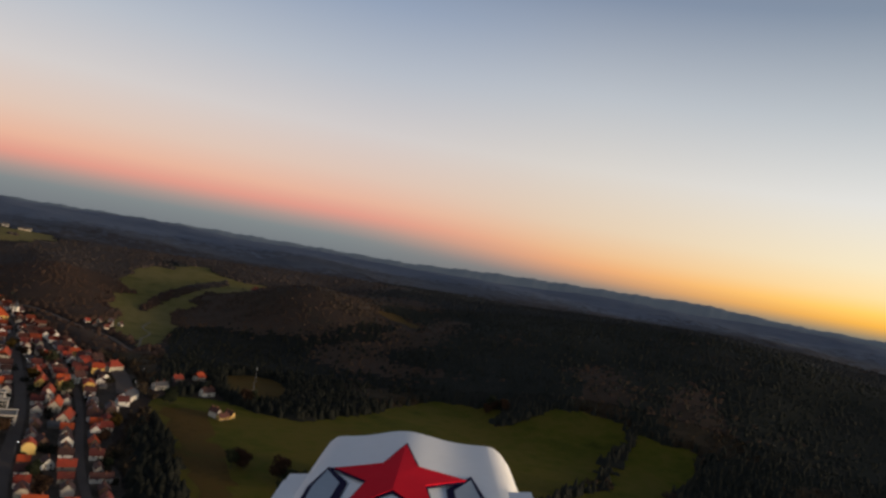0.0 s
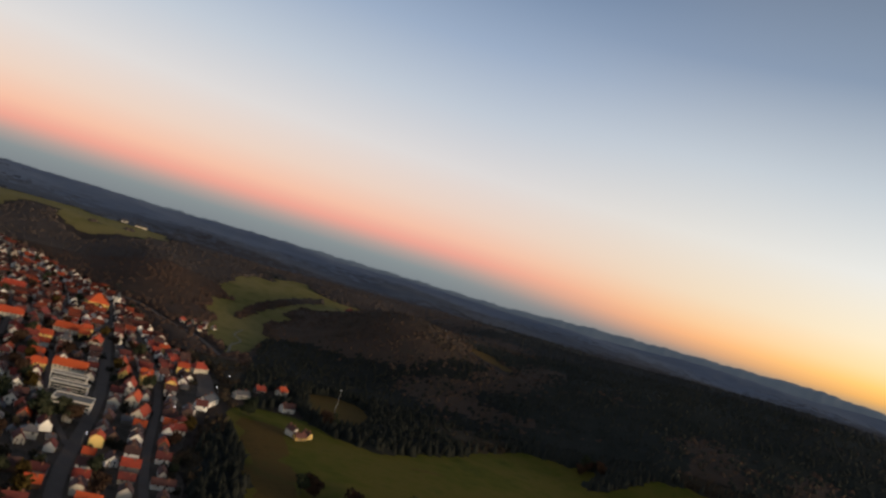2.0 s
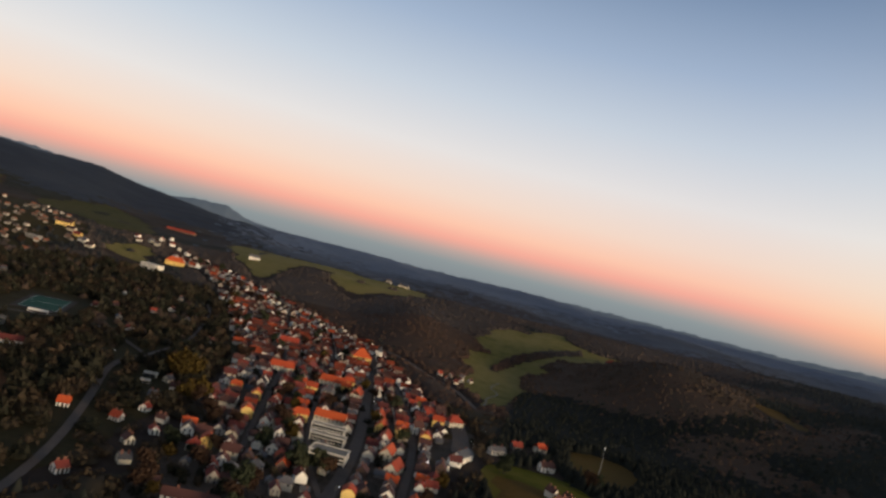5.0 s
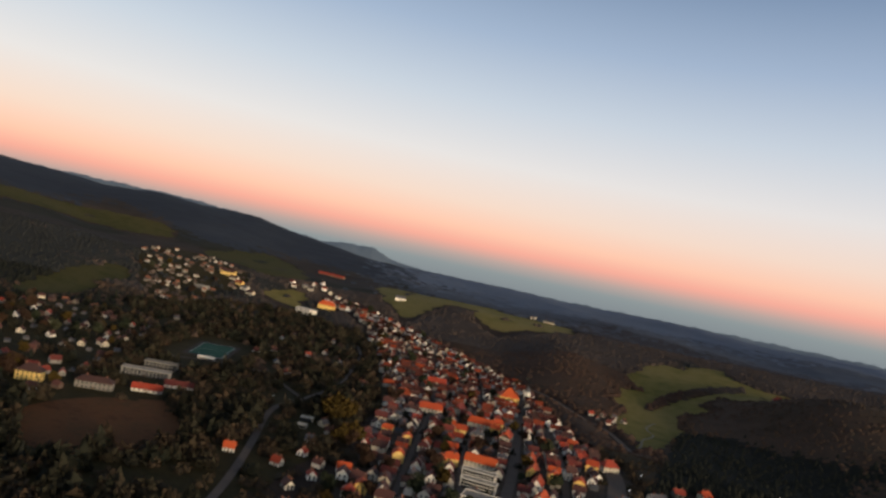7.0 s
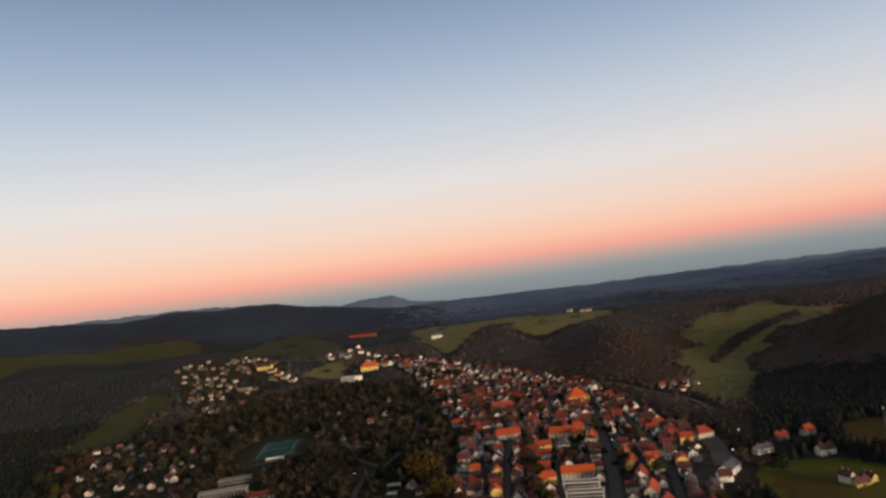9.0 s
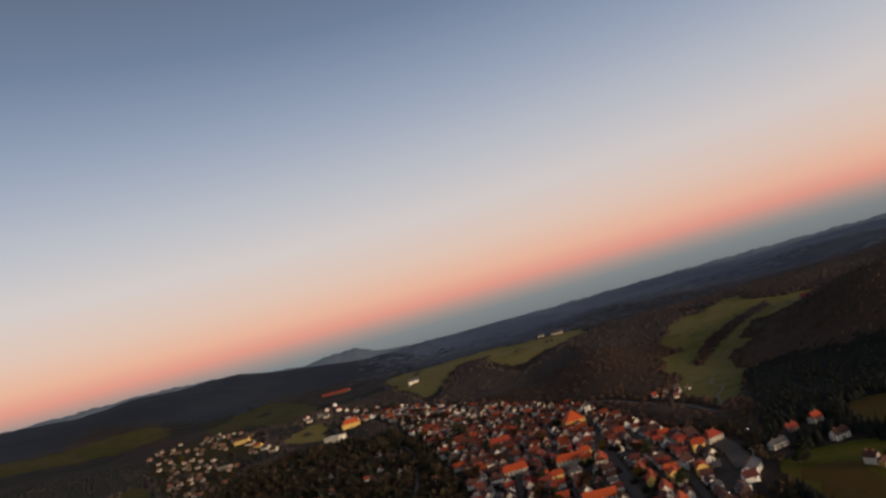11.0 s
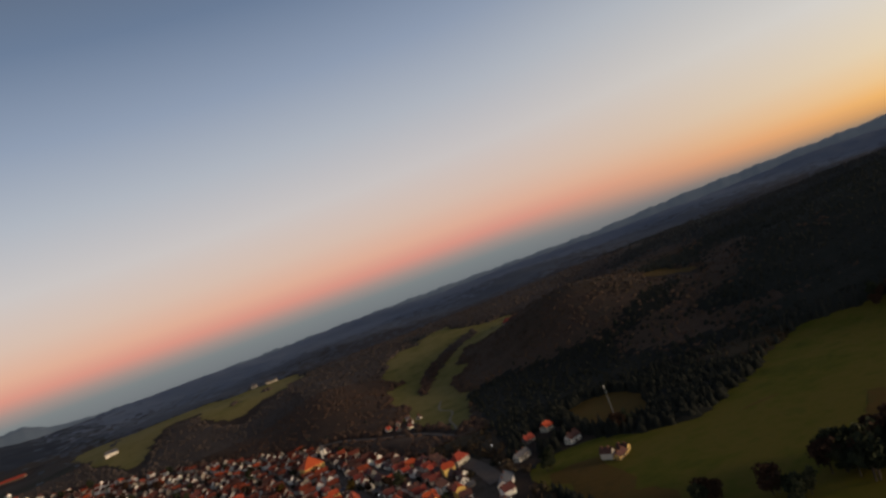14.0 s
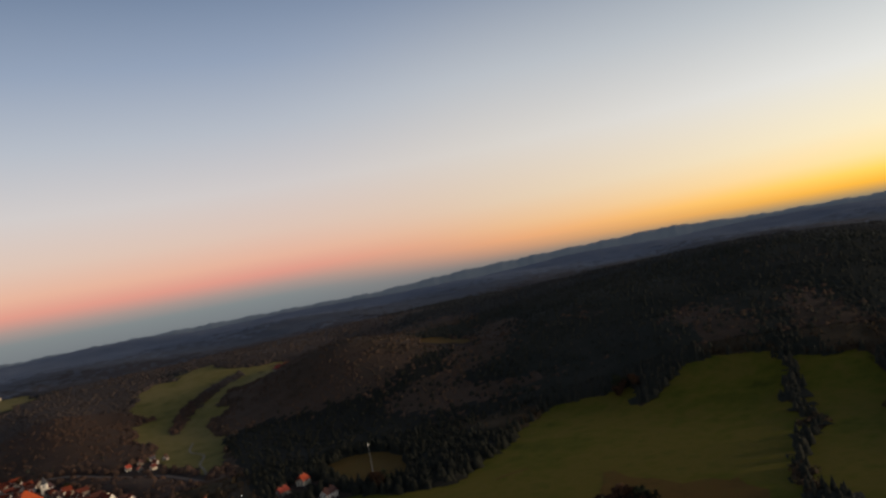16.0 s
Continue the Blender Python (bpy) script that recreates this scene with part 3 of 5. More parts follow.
for name, points, width, kind in (
    ("road_main", [(27, 1058), (31, 853), (35, 676), (31, 566), (20, 465), (20, 404), (30, 300)], 8.5, "asphalt"),
    ("road_east", [(60, 900), (77, 747), (77, 630), (64, 494), (63, 420), (66, 330)], 5.5, "asphalt"),
    ("road_old_town", [(-120, 1250), (-66, 918), (-54, 753), (-44, 623), (-37, 549)], 4, "asphalt"),
    ("road_middle", [(-40, 1150), (-13, 932), (-13, 731), (2, 573), (20, 500)], 4, "asphalt"),
    ("road_valley", [(35, 1133), (73, 1094), (107, 1011), (135, 973), (150, 880)], 6.5, "asphalt"),
    ("road_spa", [(-172, 760), (-182, 700), (-150, 588), (-123, 473), (-115, 380)], 5.5, "asphalt"),
    ("road_station", [(121, 795), (122, 725), (116, 672)], 15, "asphalt"),
    ("road_north", [(-300, 1500), (-160, 1380), (-70, 1200), (27, 1058)], 6.5, "asphalt"),
    ("road_park", [(-235, 1200), (-207, 1118), (-180, 960), (-165, 860), (-172, 760)], 4, "asphalt"),
    ("road_pitch", [(-172, 760), (-235, 835), (-275, 850), (-330, 815), (-372, 800)], 4.5, "asphalt"),
    ("path_track", [(207, 1101), (185, 1050), (196, 1010), (172, 965), (168, 930), (161, 904)], 2.6, "path"),
):
    label = "pale gravel path winding over a meadow" if kind == "path" else "grey asphalt street between the houses"
    _, line = ribbon(name, points, width, M[kind], label, "road" if kind == "asphalt" else "path", 0.7 + 0.06 * len(ROADS))
    ROADS.append((line, width / 2))


def near_road(x, y, gap):
    for line, half in ROADS:
        if np.min(np.hypot(line[:, 0] - x, line[:, 1] - y)) < half + gap + 3:
            a, b = line[:-1], line[1:]
            d = b - a
            k = np.clip(((x - a[:, 0]) * d[:, 0] + (y - a[:, 1]) * d[:, 1]) / (d ** 2).sum(1), 0, 1)
            if np.min(np.hypot(a[:, 0] + k * d[:, 0] - x, a[:, 1] + k * d[:, 1] - y)) < half + gap:
                return True
    return False


def far_ridge(name, reach, bearings, rises, mat, label):
    """A line of hills at the edge of sight: its crest by bearing and elevation as seen from the middle of the flight at 160 m."""
    b = np.arange(-180, 180, 0.25)
    top = 160 + reach * np.tan(np.radians(np.interp(b, bearings, rises)))
    top += 3.0 * np.sin(b * 2.3) + 2.0 * np.sin(b * 7.1 + 1) + 1.2 * np.sin(b * 17.0)
    a = np.radians(b)
    rows = []
    for k, (out, share) in enumerate(((-420, 0.0), (-260, 0.35), (-90, 0.85), (0, 1.0), (110, 0.9))):
        r = reach + out
        rows.append(np.stack([HOME[0] + r * np.sin(a), HOME[1] + r * np.cos(a), 20 + (top - 20) * share], -1))
    n = len(b)
    i, j = np.meshgrid(np.arange(len(rows) - 1), np.arange(n), indexing="ij")
    k = (j + 1) % n
    quads = np.stack([i * n + j, (i + 1) * n + j, (i + 1) * n + k, i * n + k], -1).reshape(-1, 4)[:, ::-1]
    return tagged(new(name, mesh_of(name, np.concatenate(rows), quads, mat, True)), label, "hills", kind="structure")


# the hills' haze is their own colour and emission
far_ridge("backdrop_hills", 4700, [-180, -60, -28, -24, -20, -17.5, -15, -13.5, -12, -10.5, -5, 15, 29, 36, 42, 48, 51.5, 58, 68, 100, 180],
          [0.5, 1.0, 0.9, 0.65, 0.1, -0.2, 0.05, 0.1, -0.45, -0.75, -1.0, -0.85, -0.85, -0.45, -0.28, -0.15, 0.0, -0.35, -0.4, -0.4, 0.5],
          M["haze"], "wooded hills on the horizon, blue-grey haze in their colour and glow")

# ---- woods ----


def spire(sides, tiers, seed):
    """A spruce: ragged tiers of boughs, one over another."""
    rng = np.random.RandomState(seed)
    verts, faces = [], []
    for k in range(tiers):
        low, high = k / tiers * 0.9, min(1.0, (k + 1.7) / tiers)
        wide = 1.0 - 0.8 * k / tiers
        base = len(verts)
        for s in range(sides):
            a = 2 * math.pi * (s + 0.4 * rng.rand()) / sides
            w = wide * (0.75 + 0.5 * rng.rand())
            verts.append((w * math.cos(a), w * math.sin(a), low * 2 - 0.15 * rng.rand()))
        verts.append((0, 0, high * 2))
        for s in range(sides):
            faces.append((base + s, base + (s + 1) % sides, base + sides))
    return np.array(verts), np.array(faces)


def wood(name, spots, shapes, size, mat, label, seed):
    """Many trees in one mesh: spots are x, y; size gives half width and half height in metres."""
    rng = np.random.RandomState(seed)
    parts_v, parts_f, parts_t, at = [], [], [], 0
    z = height(spots[:, 0], spots[:, 1])
    kind = rng.randint(0, len(shapes), len(spots))
    for k, (sv, sf) in enumerate(shapes):
        some = np.where(kind == k)[0]
        n = len(some)
        if not n:
            continue
        wide = size[0] * (0.7 + 0.6 * rng.rand(n))
        tall = size[1] * (0.75 + 0.5 * rng.rand(n))
        a = rng.rand(n) * 6.283
        ca, sa = np.cos(a)[:, None], np.sin(a)[:, None]
        x = (sv[None, :, 0] * ca - sv[None, :, 1] * sa) * wide[:, None] + spots[some, 0][:, None]
        y = (sv[None, :, 0] * sa + sv[None, :, 1] * ca) * wide[:, None] + spots[some, 1][:, None]
        low = sv[:, 2].min()
        zz = (sv[None, :, 2] - low * 0.75) * tall[:, None] + z[some][:, None]
        parts_v.append(np.stack([x, y, zz], -1).reshape(-1, 3))
        parts_f.append((sf[None] + (np.arange(n) * len(sv))[:, None, None] + at).reshape(-1, 3))
        parts_t.append(np.repeat(rng.rand(n), len(sv)))
        at += n * len(sv)
    me = mesh_of(name, np.concatenate(parts_v), np.concatenate(parts_f), mat, True)
    tone = me.attributes.new("tone", "FLOAT", "POINT")
    tone.data.foreach_set("value", np.concatenate(parts_t).astype(np.float32))
    return tagged(new(name, me), label, "trees", kind="stuff")


def wooded(x, y):
    """Where trees grow: off the open land, the roads and the yards, and in the belt across the ski meadow."""
    keep = np.ones(np.shape(x), bool)
    for poly in OPEN:
        keep &= ~inside(poly, x, y)
    reach = np.hypot(x - HOME[0], y - HOME[1]) + 1e-6
    ux, uy = (x - HOME[0]) / reach, (y - HOME[1]) / reach
    for poly in UPLAND:
        # scrub and clearings below the upland meadows
        for step in (22,) if poly[:, 0].mean() < -600 else (30, 55):
            keep &= ~inside(poly, x + step * ux, y + step * uy)
    for line, half in ROADS:
        for cx, cy in line:
            keep &= np.hypot(x - cx, y - cy) > half + 6
    for cx, cy, reach in TAKEN:
        if reach > 2.6:
            # a yard round each house, longer on the valley side
            keep &= ~((np.abs(x - cx) < reach + 7) & (y < cy + reach + 6) & (y > cy - reach - 22))
    for cx, cy, wide, long in STANDS:
        keep |= ((x - cx) / wide) ** 2 + ((y - cy) / long) ** 2 < 1
    for step in (15, 32):
        # the slope below the upper end of the ski meadow is kept low
        keep &= ~inside(SKI_TOP, x + step * ux, y + step * uy)
    return keep | inside(STRIP, x, y)


def canopy(name, r0, r1, b0, b1, step, lift, uneven, mats, label, pick=None):
    """The closed roof of leaves between the single tree tops, drawn down to the ground at its edges. mats: broadleaf and spruce."""
    r = np.arange(r0, r1, step)
    b = np.radians(np.arange(b0, b1, math.degrees(step / (0.5 * (r0 + r1)))))
    rr, bb = np.meshgrid(r, b, indexing="ij")
    x, y = HOME[0] + rr * np.sin(bb), HOME[1] + rr * np.cos(bb)
    rng = np.random.RandomState(int(r0))
    x, y = x + (rng.rand(*x.shape) - 0.5) * step * 0.5, y + (rng.rand(*x.shape) - 0.5) * step * 0.5
    n = len(b)
    i, j = np.meshgrid(np.arange(len(r) - 1), np.arange(n - 1), indexing="ij")
    mx, my = 0.25 * (x[:-1, :-1] + x[1:, :-1] + x[:-1, 1:] + x[1:, 1:]), 0.25 * (y[:-1, :-1] + y[1:, :-1] + y[:-1, 1:] + y[1:, 1:])
    keep = wooded(mx, my) & ~inside(PARK, mx, my) & ~inside(SPA_EDGE, mx, my) & ~inside(VILLAGE_EDGE, mx, my)
    full = np.zeros(x.shape)
    for di, dj in ((0, 0), (1, 0), (0, 1), (1, 1)):
        full[di:full.shape[0] - 1 + di, dj:n - 1 + dj] += keep
    top = np.where((full > 3.5) | (rr < r0 + 0.5 * step) | (rr > r[-1] - 0.5 * step), lift, 0.4)
    z = height(x, y) + top + uneven * (rng.rand(*x.shape) - 0.5) + uneven * np.sin(x / 31 + 2 * np.sin(y / 53)) * np.sin(y / 37 + 1.7 * np.sin(x / 47))
    quads = np.stack([i * n + j, i * n + j + 1, (i + 1) * n + j + 1, (i + 1) * n + j], -1)[keep][:, ::-1]
    used, faces = np.unique(quads, return_inverse=True)
    me = mesh_of(name, np.stack([x, y, z], -1).reshape(-1, 3)[used], faces.reshape(-1, 4), mats[0], True)
    for mat in mats[1:]:
        me.materials.append(mat)
    kind = pick(mx, my, rng) if pick else (~broadleaf(mx, my)).astype(np.int32)
    me.polygons.foreach_set("material_index", kind[keep].astype(np.int32))
    return tagged(new(name, me), label, "trees", kind="stuff")


def scatter(r0, r1, b0, b1, gap, seed, park=False):
    """Spots with an even gap in a ring between two bearings, off the open land."""
    rng = np.random.RandomState(seed)
    rows = []
    for r in np.arange(r0, r1, gap):
        b = np.arange(b0, b1, math.degrees(gap / r))
        rows.append(np.stack([np.radians(b + (rng.rand(len(b)) - 0.5) * math.degrees(gap / r) * 0.9), r + (rng.rand(len(b)) - 0.5) * gap * 0.9], -1))
    p = np.concatenate(rows)
    x, y = HOME[0] + p[:, 1] * np.sin(p[:, 0]), HOME[1] + p[:, 1] * np.cos(p[:, 0])
    keep = wooded(x, y)
    if park:
        # the parkland and the villa gardens, with lawns left open
        lawn = np.sin(x / 37 + 1.5 * np.sin(y / 49)) * np.cos(y / 41 + 0.8) > 0.62
        keep &= (inside(PARK, x, y) & ~lawn) | (inside(SPA_EDGE, x, y) & (rng.rand(len(x)) < 0.62))
        return np.stack([x[keep], y[keep]], -1)
    for edge, share in ((PARK, 0.86), (SPA_EDGE, 0.82), (VILLAGE_EDGE, 0.76)):
        keep &= ~(inside(edge, x, y) & (rng.rand(len(x)) < share))
    return np.stack([x[keep], y[keep]], -1)


def broadleaf(x, y, loose=0.0):
    """Where the wood is broadleaf rather than spruce: in stands, the spruce at the foot of the eastern dome."""
    b, r = np.degrees(np.arctan2(x - HOME[0], y - HOME[1])), np.hypot(x - HOME[0], y - HOME[1])
    base = np.interp(b, [-60, -34, -24, -12, -2, 10, 12, 14], [0.02, 0.1, 0.45, 0.7, 1.1, 1.1, 0.8, 0.5])
    base = np.where((b > -28) & (b < 0) & (y < 1150), 0.95, base)
    near = 0.1 + 0.85 * smooth((r - 960) / 140)
    wide = np.interp(b, [27, 34, 42, 92], [0.48, 0.38, 0.18, 0.1])
    east = near + (wide - near) * smooth((b - 22) / 9)
    base = np.where(b > 13, east, base)
    stand = 0.3 * np.sin(x / 160 + 1.2 * np.sin(y / 230)) * np.cos(y / 210 + 0.9) + 0.26 * np.sin(x / 43 + 1.7 * np.sin(y / 61)) * np.cos(y / 53 + 1.1 * np.sin(x / 71))
    return base + stand + loose > 0.5


def shag(sides, leaves, seed, core=1.0, leaf=0.18):
    """A broad uneven crown, closed above, with ragged clumps of twigs standing out of it."""
    rng = np.random.RandomState(seed)
    verts, faces = [(0.2 * rng.randn(), 0.2 * rng.randn(), core * (0.85 + 0.2 * rng.rand()))], []
    for ring, (wide, up) in enumerate(((0.62, 0.55), (1.0, -0.1))):
        for s in range(sides):
            a = 2 * math.pi * (s + 0.5 * ring + 0.4 * rng.rand()) / sides
            w = core * wide * (0.75 + 0.5 * rng.rand())
            verts.append((w * math.cos(a), w * math.sin(a), core * (up + 0.35 * (rng.rand() - 0.5))))
    for s in range(sides):
        t = (s + 1) % sides
        faces += [(0, 1 + s, 1 + t), (1 + s, 1 + sides + s, 1 + t), (1 + t, 1 + sides + s, 1 + sides + t)]
    for k in range(leaves):
        a, up = rng.rand() * 6.28, rng.rand()
        out = math.sqrt(1 - (0.9 * up) ** 2) * (0.8 + 0.3 * rng.rand())
        c = np.array([math.cos(a) * out, math.sin(a) * out, 0.95 * up])
        d = rng.randn(3) * leaf
        e = np.cross(d / leaf, rng.randn(3)) * leaf * 1.1
        at = len(verts)
        verts += [tuple(c - d), tuple(c + e), tuple(c + d + (0, 0, 0.12))]
        faces.append((at, at + 1, at + 2))
    return np.array(verts), np.array(faces)


ROUND_FINE = [shag(6, 40, s, 0.80, 0.12) for s in (1, 2, 3, 13)]
ROUND_PARK = [shag(7, 120, s, 0.74, 0.11) for s in (31, 32, 33, 34, 35)]
ROUND_HILL = [shag(7, 3, s, 1.0, 0.12) for s in (21, 22, 23, 24)]
SPIRES = [spire(7, 3, s) for s in (8, 9, 10)]


def dark_stand(x, y, loose=0.0):
    """Where the spruces get the darker colour: the western slopes, and the foot of the eastern dome."""
    b, r = np.degrees(np.arctan2(x - HOME[0], y - HOME[1])), np.hypot(x - HOME[0], y - HOME[1])
    return (b + 3 * loose < -20) | ((b + 3 * loose > 8) & (b + 6 * loose < 33) & (r + 80 * loose < 1150))


def hill_kind(x, y, rng):
    """Which trees close the roof of the hillside wood: broadleaf, spruce or darker spruce."""
    return np.where(broadleaf(x, y), 0, np.where(dark_stand(x, y), 2, 1))


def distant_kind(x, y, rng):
    """Which wood colour the distant hills get: dark stands below the western ridge, to the north and east tones with
    more haze put in farther off.
    """
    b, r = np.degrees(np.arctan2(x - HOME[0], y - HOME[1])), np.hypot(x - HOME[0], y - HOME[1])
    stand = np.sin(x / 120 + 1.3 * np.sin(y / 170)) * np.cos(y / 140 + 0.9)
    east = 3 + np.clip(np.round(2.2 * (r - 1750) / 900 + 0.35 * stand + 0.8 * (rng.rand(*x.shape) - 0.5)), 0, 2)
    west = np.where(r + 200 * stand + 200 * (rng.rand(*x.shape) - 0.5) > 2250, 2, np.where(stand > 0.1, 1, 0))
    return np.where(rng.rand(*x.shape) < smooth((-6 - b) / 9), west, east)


def make_woods():
    rng = np.random.RandomState(5)
    for name, r0, r1, gap, rounds, size, leaf, needles, says in (
            ("near", 150, 800, 6.2, ROUND_FINE, (3.9, 4.4), "leafless", "conifer", "brown autumn oak wood on the slope"),
            ("hill", 800, 1310, 8.6, ROUND_HILL, (5.0, 3.6), "beech", "conifer", "russet autumn beech wood on the hillside"),
            ("upper", 1310, 1750, 9.4, ROUND_HILL, (4.6, 3.4), "hazed_oak", "hazed_spruce", "brown autumn wood high on the hills, coloured paler for haze")):
        p = scatter(r0, r1, -62, 94, gap, int(r0))
        leafy = broadleaf(p[:, 0], p[:, 1], (0.25 if leaf == "leafless" else 0.45) * (rng.rand(len(p)) - 0.5))
        wide = gap * 0.66
        spruce = ~leafy
        if leaf == "beech":
            turn = np.degrees(np.arctan2(p[:, 0] - HOME[0], p[:, 1] - HOME[1]))
            east = (turn > 12.5) | (turn + 3 * rng.randn(len(p)) < -9)
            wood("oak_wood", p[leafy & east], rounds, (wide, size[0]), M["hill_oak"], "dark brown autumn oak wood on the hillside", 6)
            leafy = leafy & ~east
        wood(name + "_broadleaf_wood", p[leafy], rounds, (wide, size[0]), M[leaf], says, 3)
        if name != "upper":
            west = spruce & dark_stand(p[:, 0], p[:, 1], 0.3 * rng.randn(len(p)))
            wood("old_" + name + "_spruce_wood", p[west], SPIRES, (wide, size[1]), M["dark_spruce"], "very dark spruce wood on the lower slopes", 7)
            spruce = spruce & ~west
        wood(name + "_spruce_wood", p[spruce], SPIRES, (wide if leaf != "leafless" else wide * 0.8, size[1]), M[needles], "dark green spruce wood on the hillside", 4)
    oak, beech, fir = M["oak_tops"], M["beech_tops"], M["spruce_tops"]
    canopy("near_tree_tops", 150, 806, -50, 95, 9, 4.0, 1.2, (oak, fir, M["dark_spruce_tops"]), "closed brown and green roof of the hillside wood", hill_kind)
    canopy("west_tree_tops", 700, 1320, -62, -20, 12, 3.9, 1.0, (oak, fir, M["dark_spruce_tops"]), "closed dark roof of the spruce wood", hill_kind)
    canopy("east_tree_tops", 800, 1320, 12.3, 94, 12, 4.4, 1.0, (M["hill_oak_tops"], fir, M["dark_spruce_tops"]), "closed dark roof of the mixed hillside wood", hill_kind)
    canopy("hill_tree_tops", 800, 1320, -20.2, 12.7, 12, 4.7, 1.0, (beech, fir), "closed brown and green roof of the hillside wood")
    # upper ring: tree tops in the haze-tinted oak and spruce colours
    canopy("upper_tree_tops", 1308, 1752, -62, 94, 12, 3.8, 1.0, (M["hazed_oak_tops"], M["hazed_spruce_tops"]), "closed grey-brown roof of the wood high on the hills, haze in its colour")
    # the last four carry painted haze, thin to full
    distant = (M["upland_wood"], fir, M["ridge_haze_wood"], M["thin_haze_wood"], M["hazy_wood"], M["full_haze_wood"])
    canopy("distant_tree_tops", 1740, 2440, -66, 92, 14, 3.2, 1.8, distant, "brown and grey woods on the distant hills, haze in their colour", distant_kind)
    canopy("far_tree_tops", 2425, 3500, -66, 92, 20, 3.2, 2.2, distant, "woods on the far hills and the long ridge, coloured blue-grey for haze", distant_kind)
    park = scatter(320, 1440, -40, 2, 12.5, 77, park=True)
    wood("park_trees", park, ROUND_PARK, (6.4, 7.0), M["park_leaf"], "large brown, golden and dark green park trees", 9)

# ---- houses ----


def part(name, bm, mat, parent, label=""):
    """Links a bmesh, or a mesh that is shared, as one mesh object under a thing or a part."""
    me = bm
    if isinstance(bm, bmesh.types.BMesh):
        me = bpy.data.meshes.new(name)
        bmesh.ops.recalc_face_normals(bm, faces=bm.faces)
        bm.to_mesh(me)
        bm.free()
    if mat and not me.materials:
        for one in mat if isinstance(mat, (list, tuple)) else [mat]:
            me.materials.append(one)
    ob = new(name, me)
    ob.parent = parent
    if label:
        tagged(ob, label)
    return ob


def block(bm, x0, x1, y0, y1, z0, z1, slot=0):
    vs = [bm.verts.new((x, y, z)) for z in (z0, z1) for x, y in ((x0, y0), (x1, y0), (x1, y1), (x0, y1))]
    for f in ((3, 2, 1, 0), (4, 5, 6, 7), (0, 1, 5, 4), (1, 2, 6, 5), (2, 3, 7, 6), (3, 0, 4, 7)):
        bm.faces.new([vs[k] for k in f]).material_index = slot
    return vs


def prism(bm, outline, y0, y1, slot=0):
    """A solid with the given outline in x and z, from y0 to y1."""
    a = [bm.verts.new((x, y0, z)) for x, z in outline]
    b = [bm.verts.new((x, y1, z)) for x, z in outline]
    n = len(outline)
    bm.faces.new(a[::-1]).material_index = slot
    bm.faces.new(b).material_index = slot
    for k in range(n):
        bm.faces.new((a[k], a[(k + 1) % n], b[(k + 1) % n], b[k])).material_index = slot


def window_mesh(w, h):
    """A white frame and bar round a sunken pane, facing -y, in one piece."""
    bm = bmesh.new()
    vs = block(bm, -w / 2, w / 2, -0.08, 0.05, -h / 2, h / 2)
    front = [f for f in bm.faces if all(abs(v.co.y + 0.08) < 1e-6 for v in f.verts)]
    bmesh.ops.inset_region(bm, faces=front, thickness=0.12, depth=-0.06)
    for f in front:
        f.material_index = 1
    me = bpy.data.meshes.new("window")
    bmesh.ops.recalc_face_normals(bm, faces=bm.faces)
    bm.to_mesh(me)
    bm.free()
    me.materials.append(M["white"])
    me.materials.append(M["glass"])
    return me


WINDOW, WINDOW_WIDE = window_mesh(1.2, 1.5), window_mesh(2.6, 1.7)


def put_window(parent, mesh, x, y, z, turn):
    ob = part("window", mesh, None, parent)
    ob.matrix_basis = pose(x, y, z, 0, 0, turn)
    return ob


def roof_mesh(w, d, eave, rise, style, over=0.45, thick=0.28):
    bm = bmesh.new()
    slope = rise / (w / 2)
    lo = eave - slope * over
    if style == "gable":
        for s in (-1, 1):
            prism(bm, [(0, eave + rise), (s * (w / 2 + over), lo), (s * (w / 2 + over), lo + thick), (0, eave + rise + thick)], -d / 2 - over, d / 2 + over)
        block(bm, -0.16, 0.16, -d / 2 - over, d / 2 + over, eave + rise + thick - 0.05, eave + rise + thick + 0.1)
    else:
        cut = min(d / 2 - 0.5, w / 2) if style == "hip" else w / 5
        x, y = w / 2 + over, d / 2 + over
        zr = eave + rise
        if style == "hip":
            ring = [(-x, -y, lo), (x, -y, lo), (x, y, lo), (-x, y, lo)]
            top = [(0, -y + cut, zr), (0, y - cut, zr)]
            faces = ((0, 1, 4), (1, 2, 5, 4), (2, 3, 5), (3, 0, 4, 5))
        else:
            zc = zr - slope * cut
            ring = [(-x, -y, lo), (x, -y, lo), (x, y, lo), (-x, y, lo)]
            top = [(0, -y + cut, zr), (0, y - cut, zr), (-cut, -y, zc), (cut, -y, zc), (cut, y, zc), (-cut, y, zc)]
            faces = ((6, 7, 4), (8, 9, 5), (1, 2, 8, 5, 4, 7), (3, 0, 6, 4, 5, 9))
        up = [bm.verts.new((a, b, c + thick)) for a, b, c in ring + top]
        dn = [bm.verts.new((a, b, c)) for a, b, c in ring + top]
        edges = set()
        for f in faces:
            bm.faces.new([up[k] for k in f])
            bm.faces.new([dn[k] for k in reversed(f)])
            for a, b in zip(f, f[1:] + f[:1]):
                edges ^= {tuple(sorted((a, b)))}
        for a, b in edges:
            bm.faces.new((up[a], up[b], dn[b], dn[a]))
    return bm


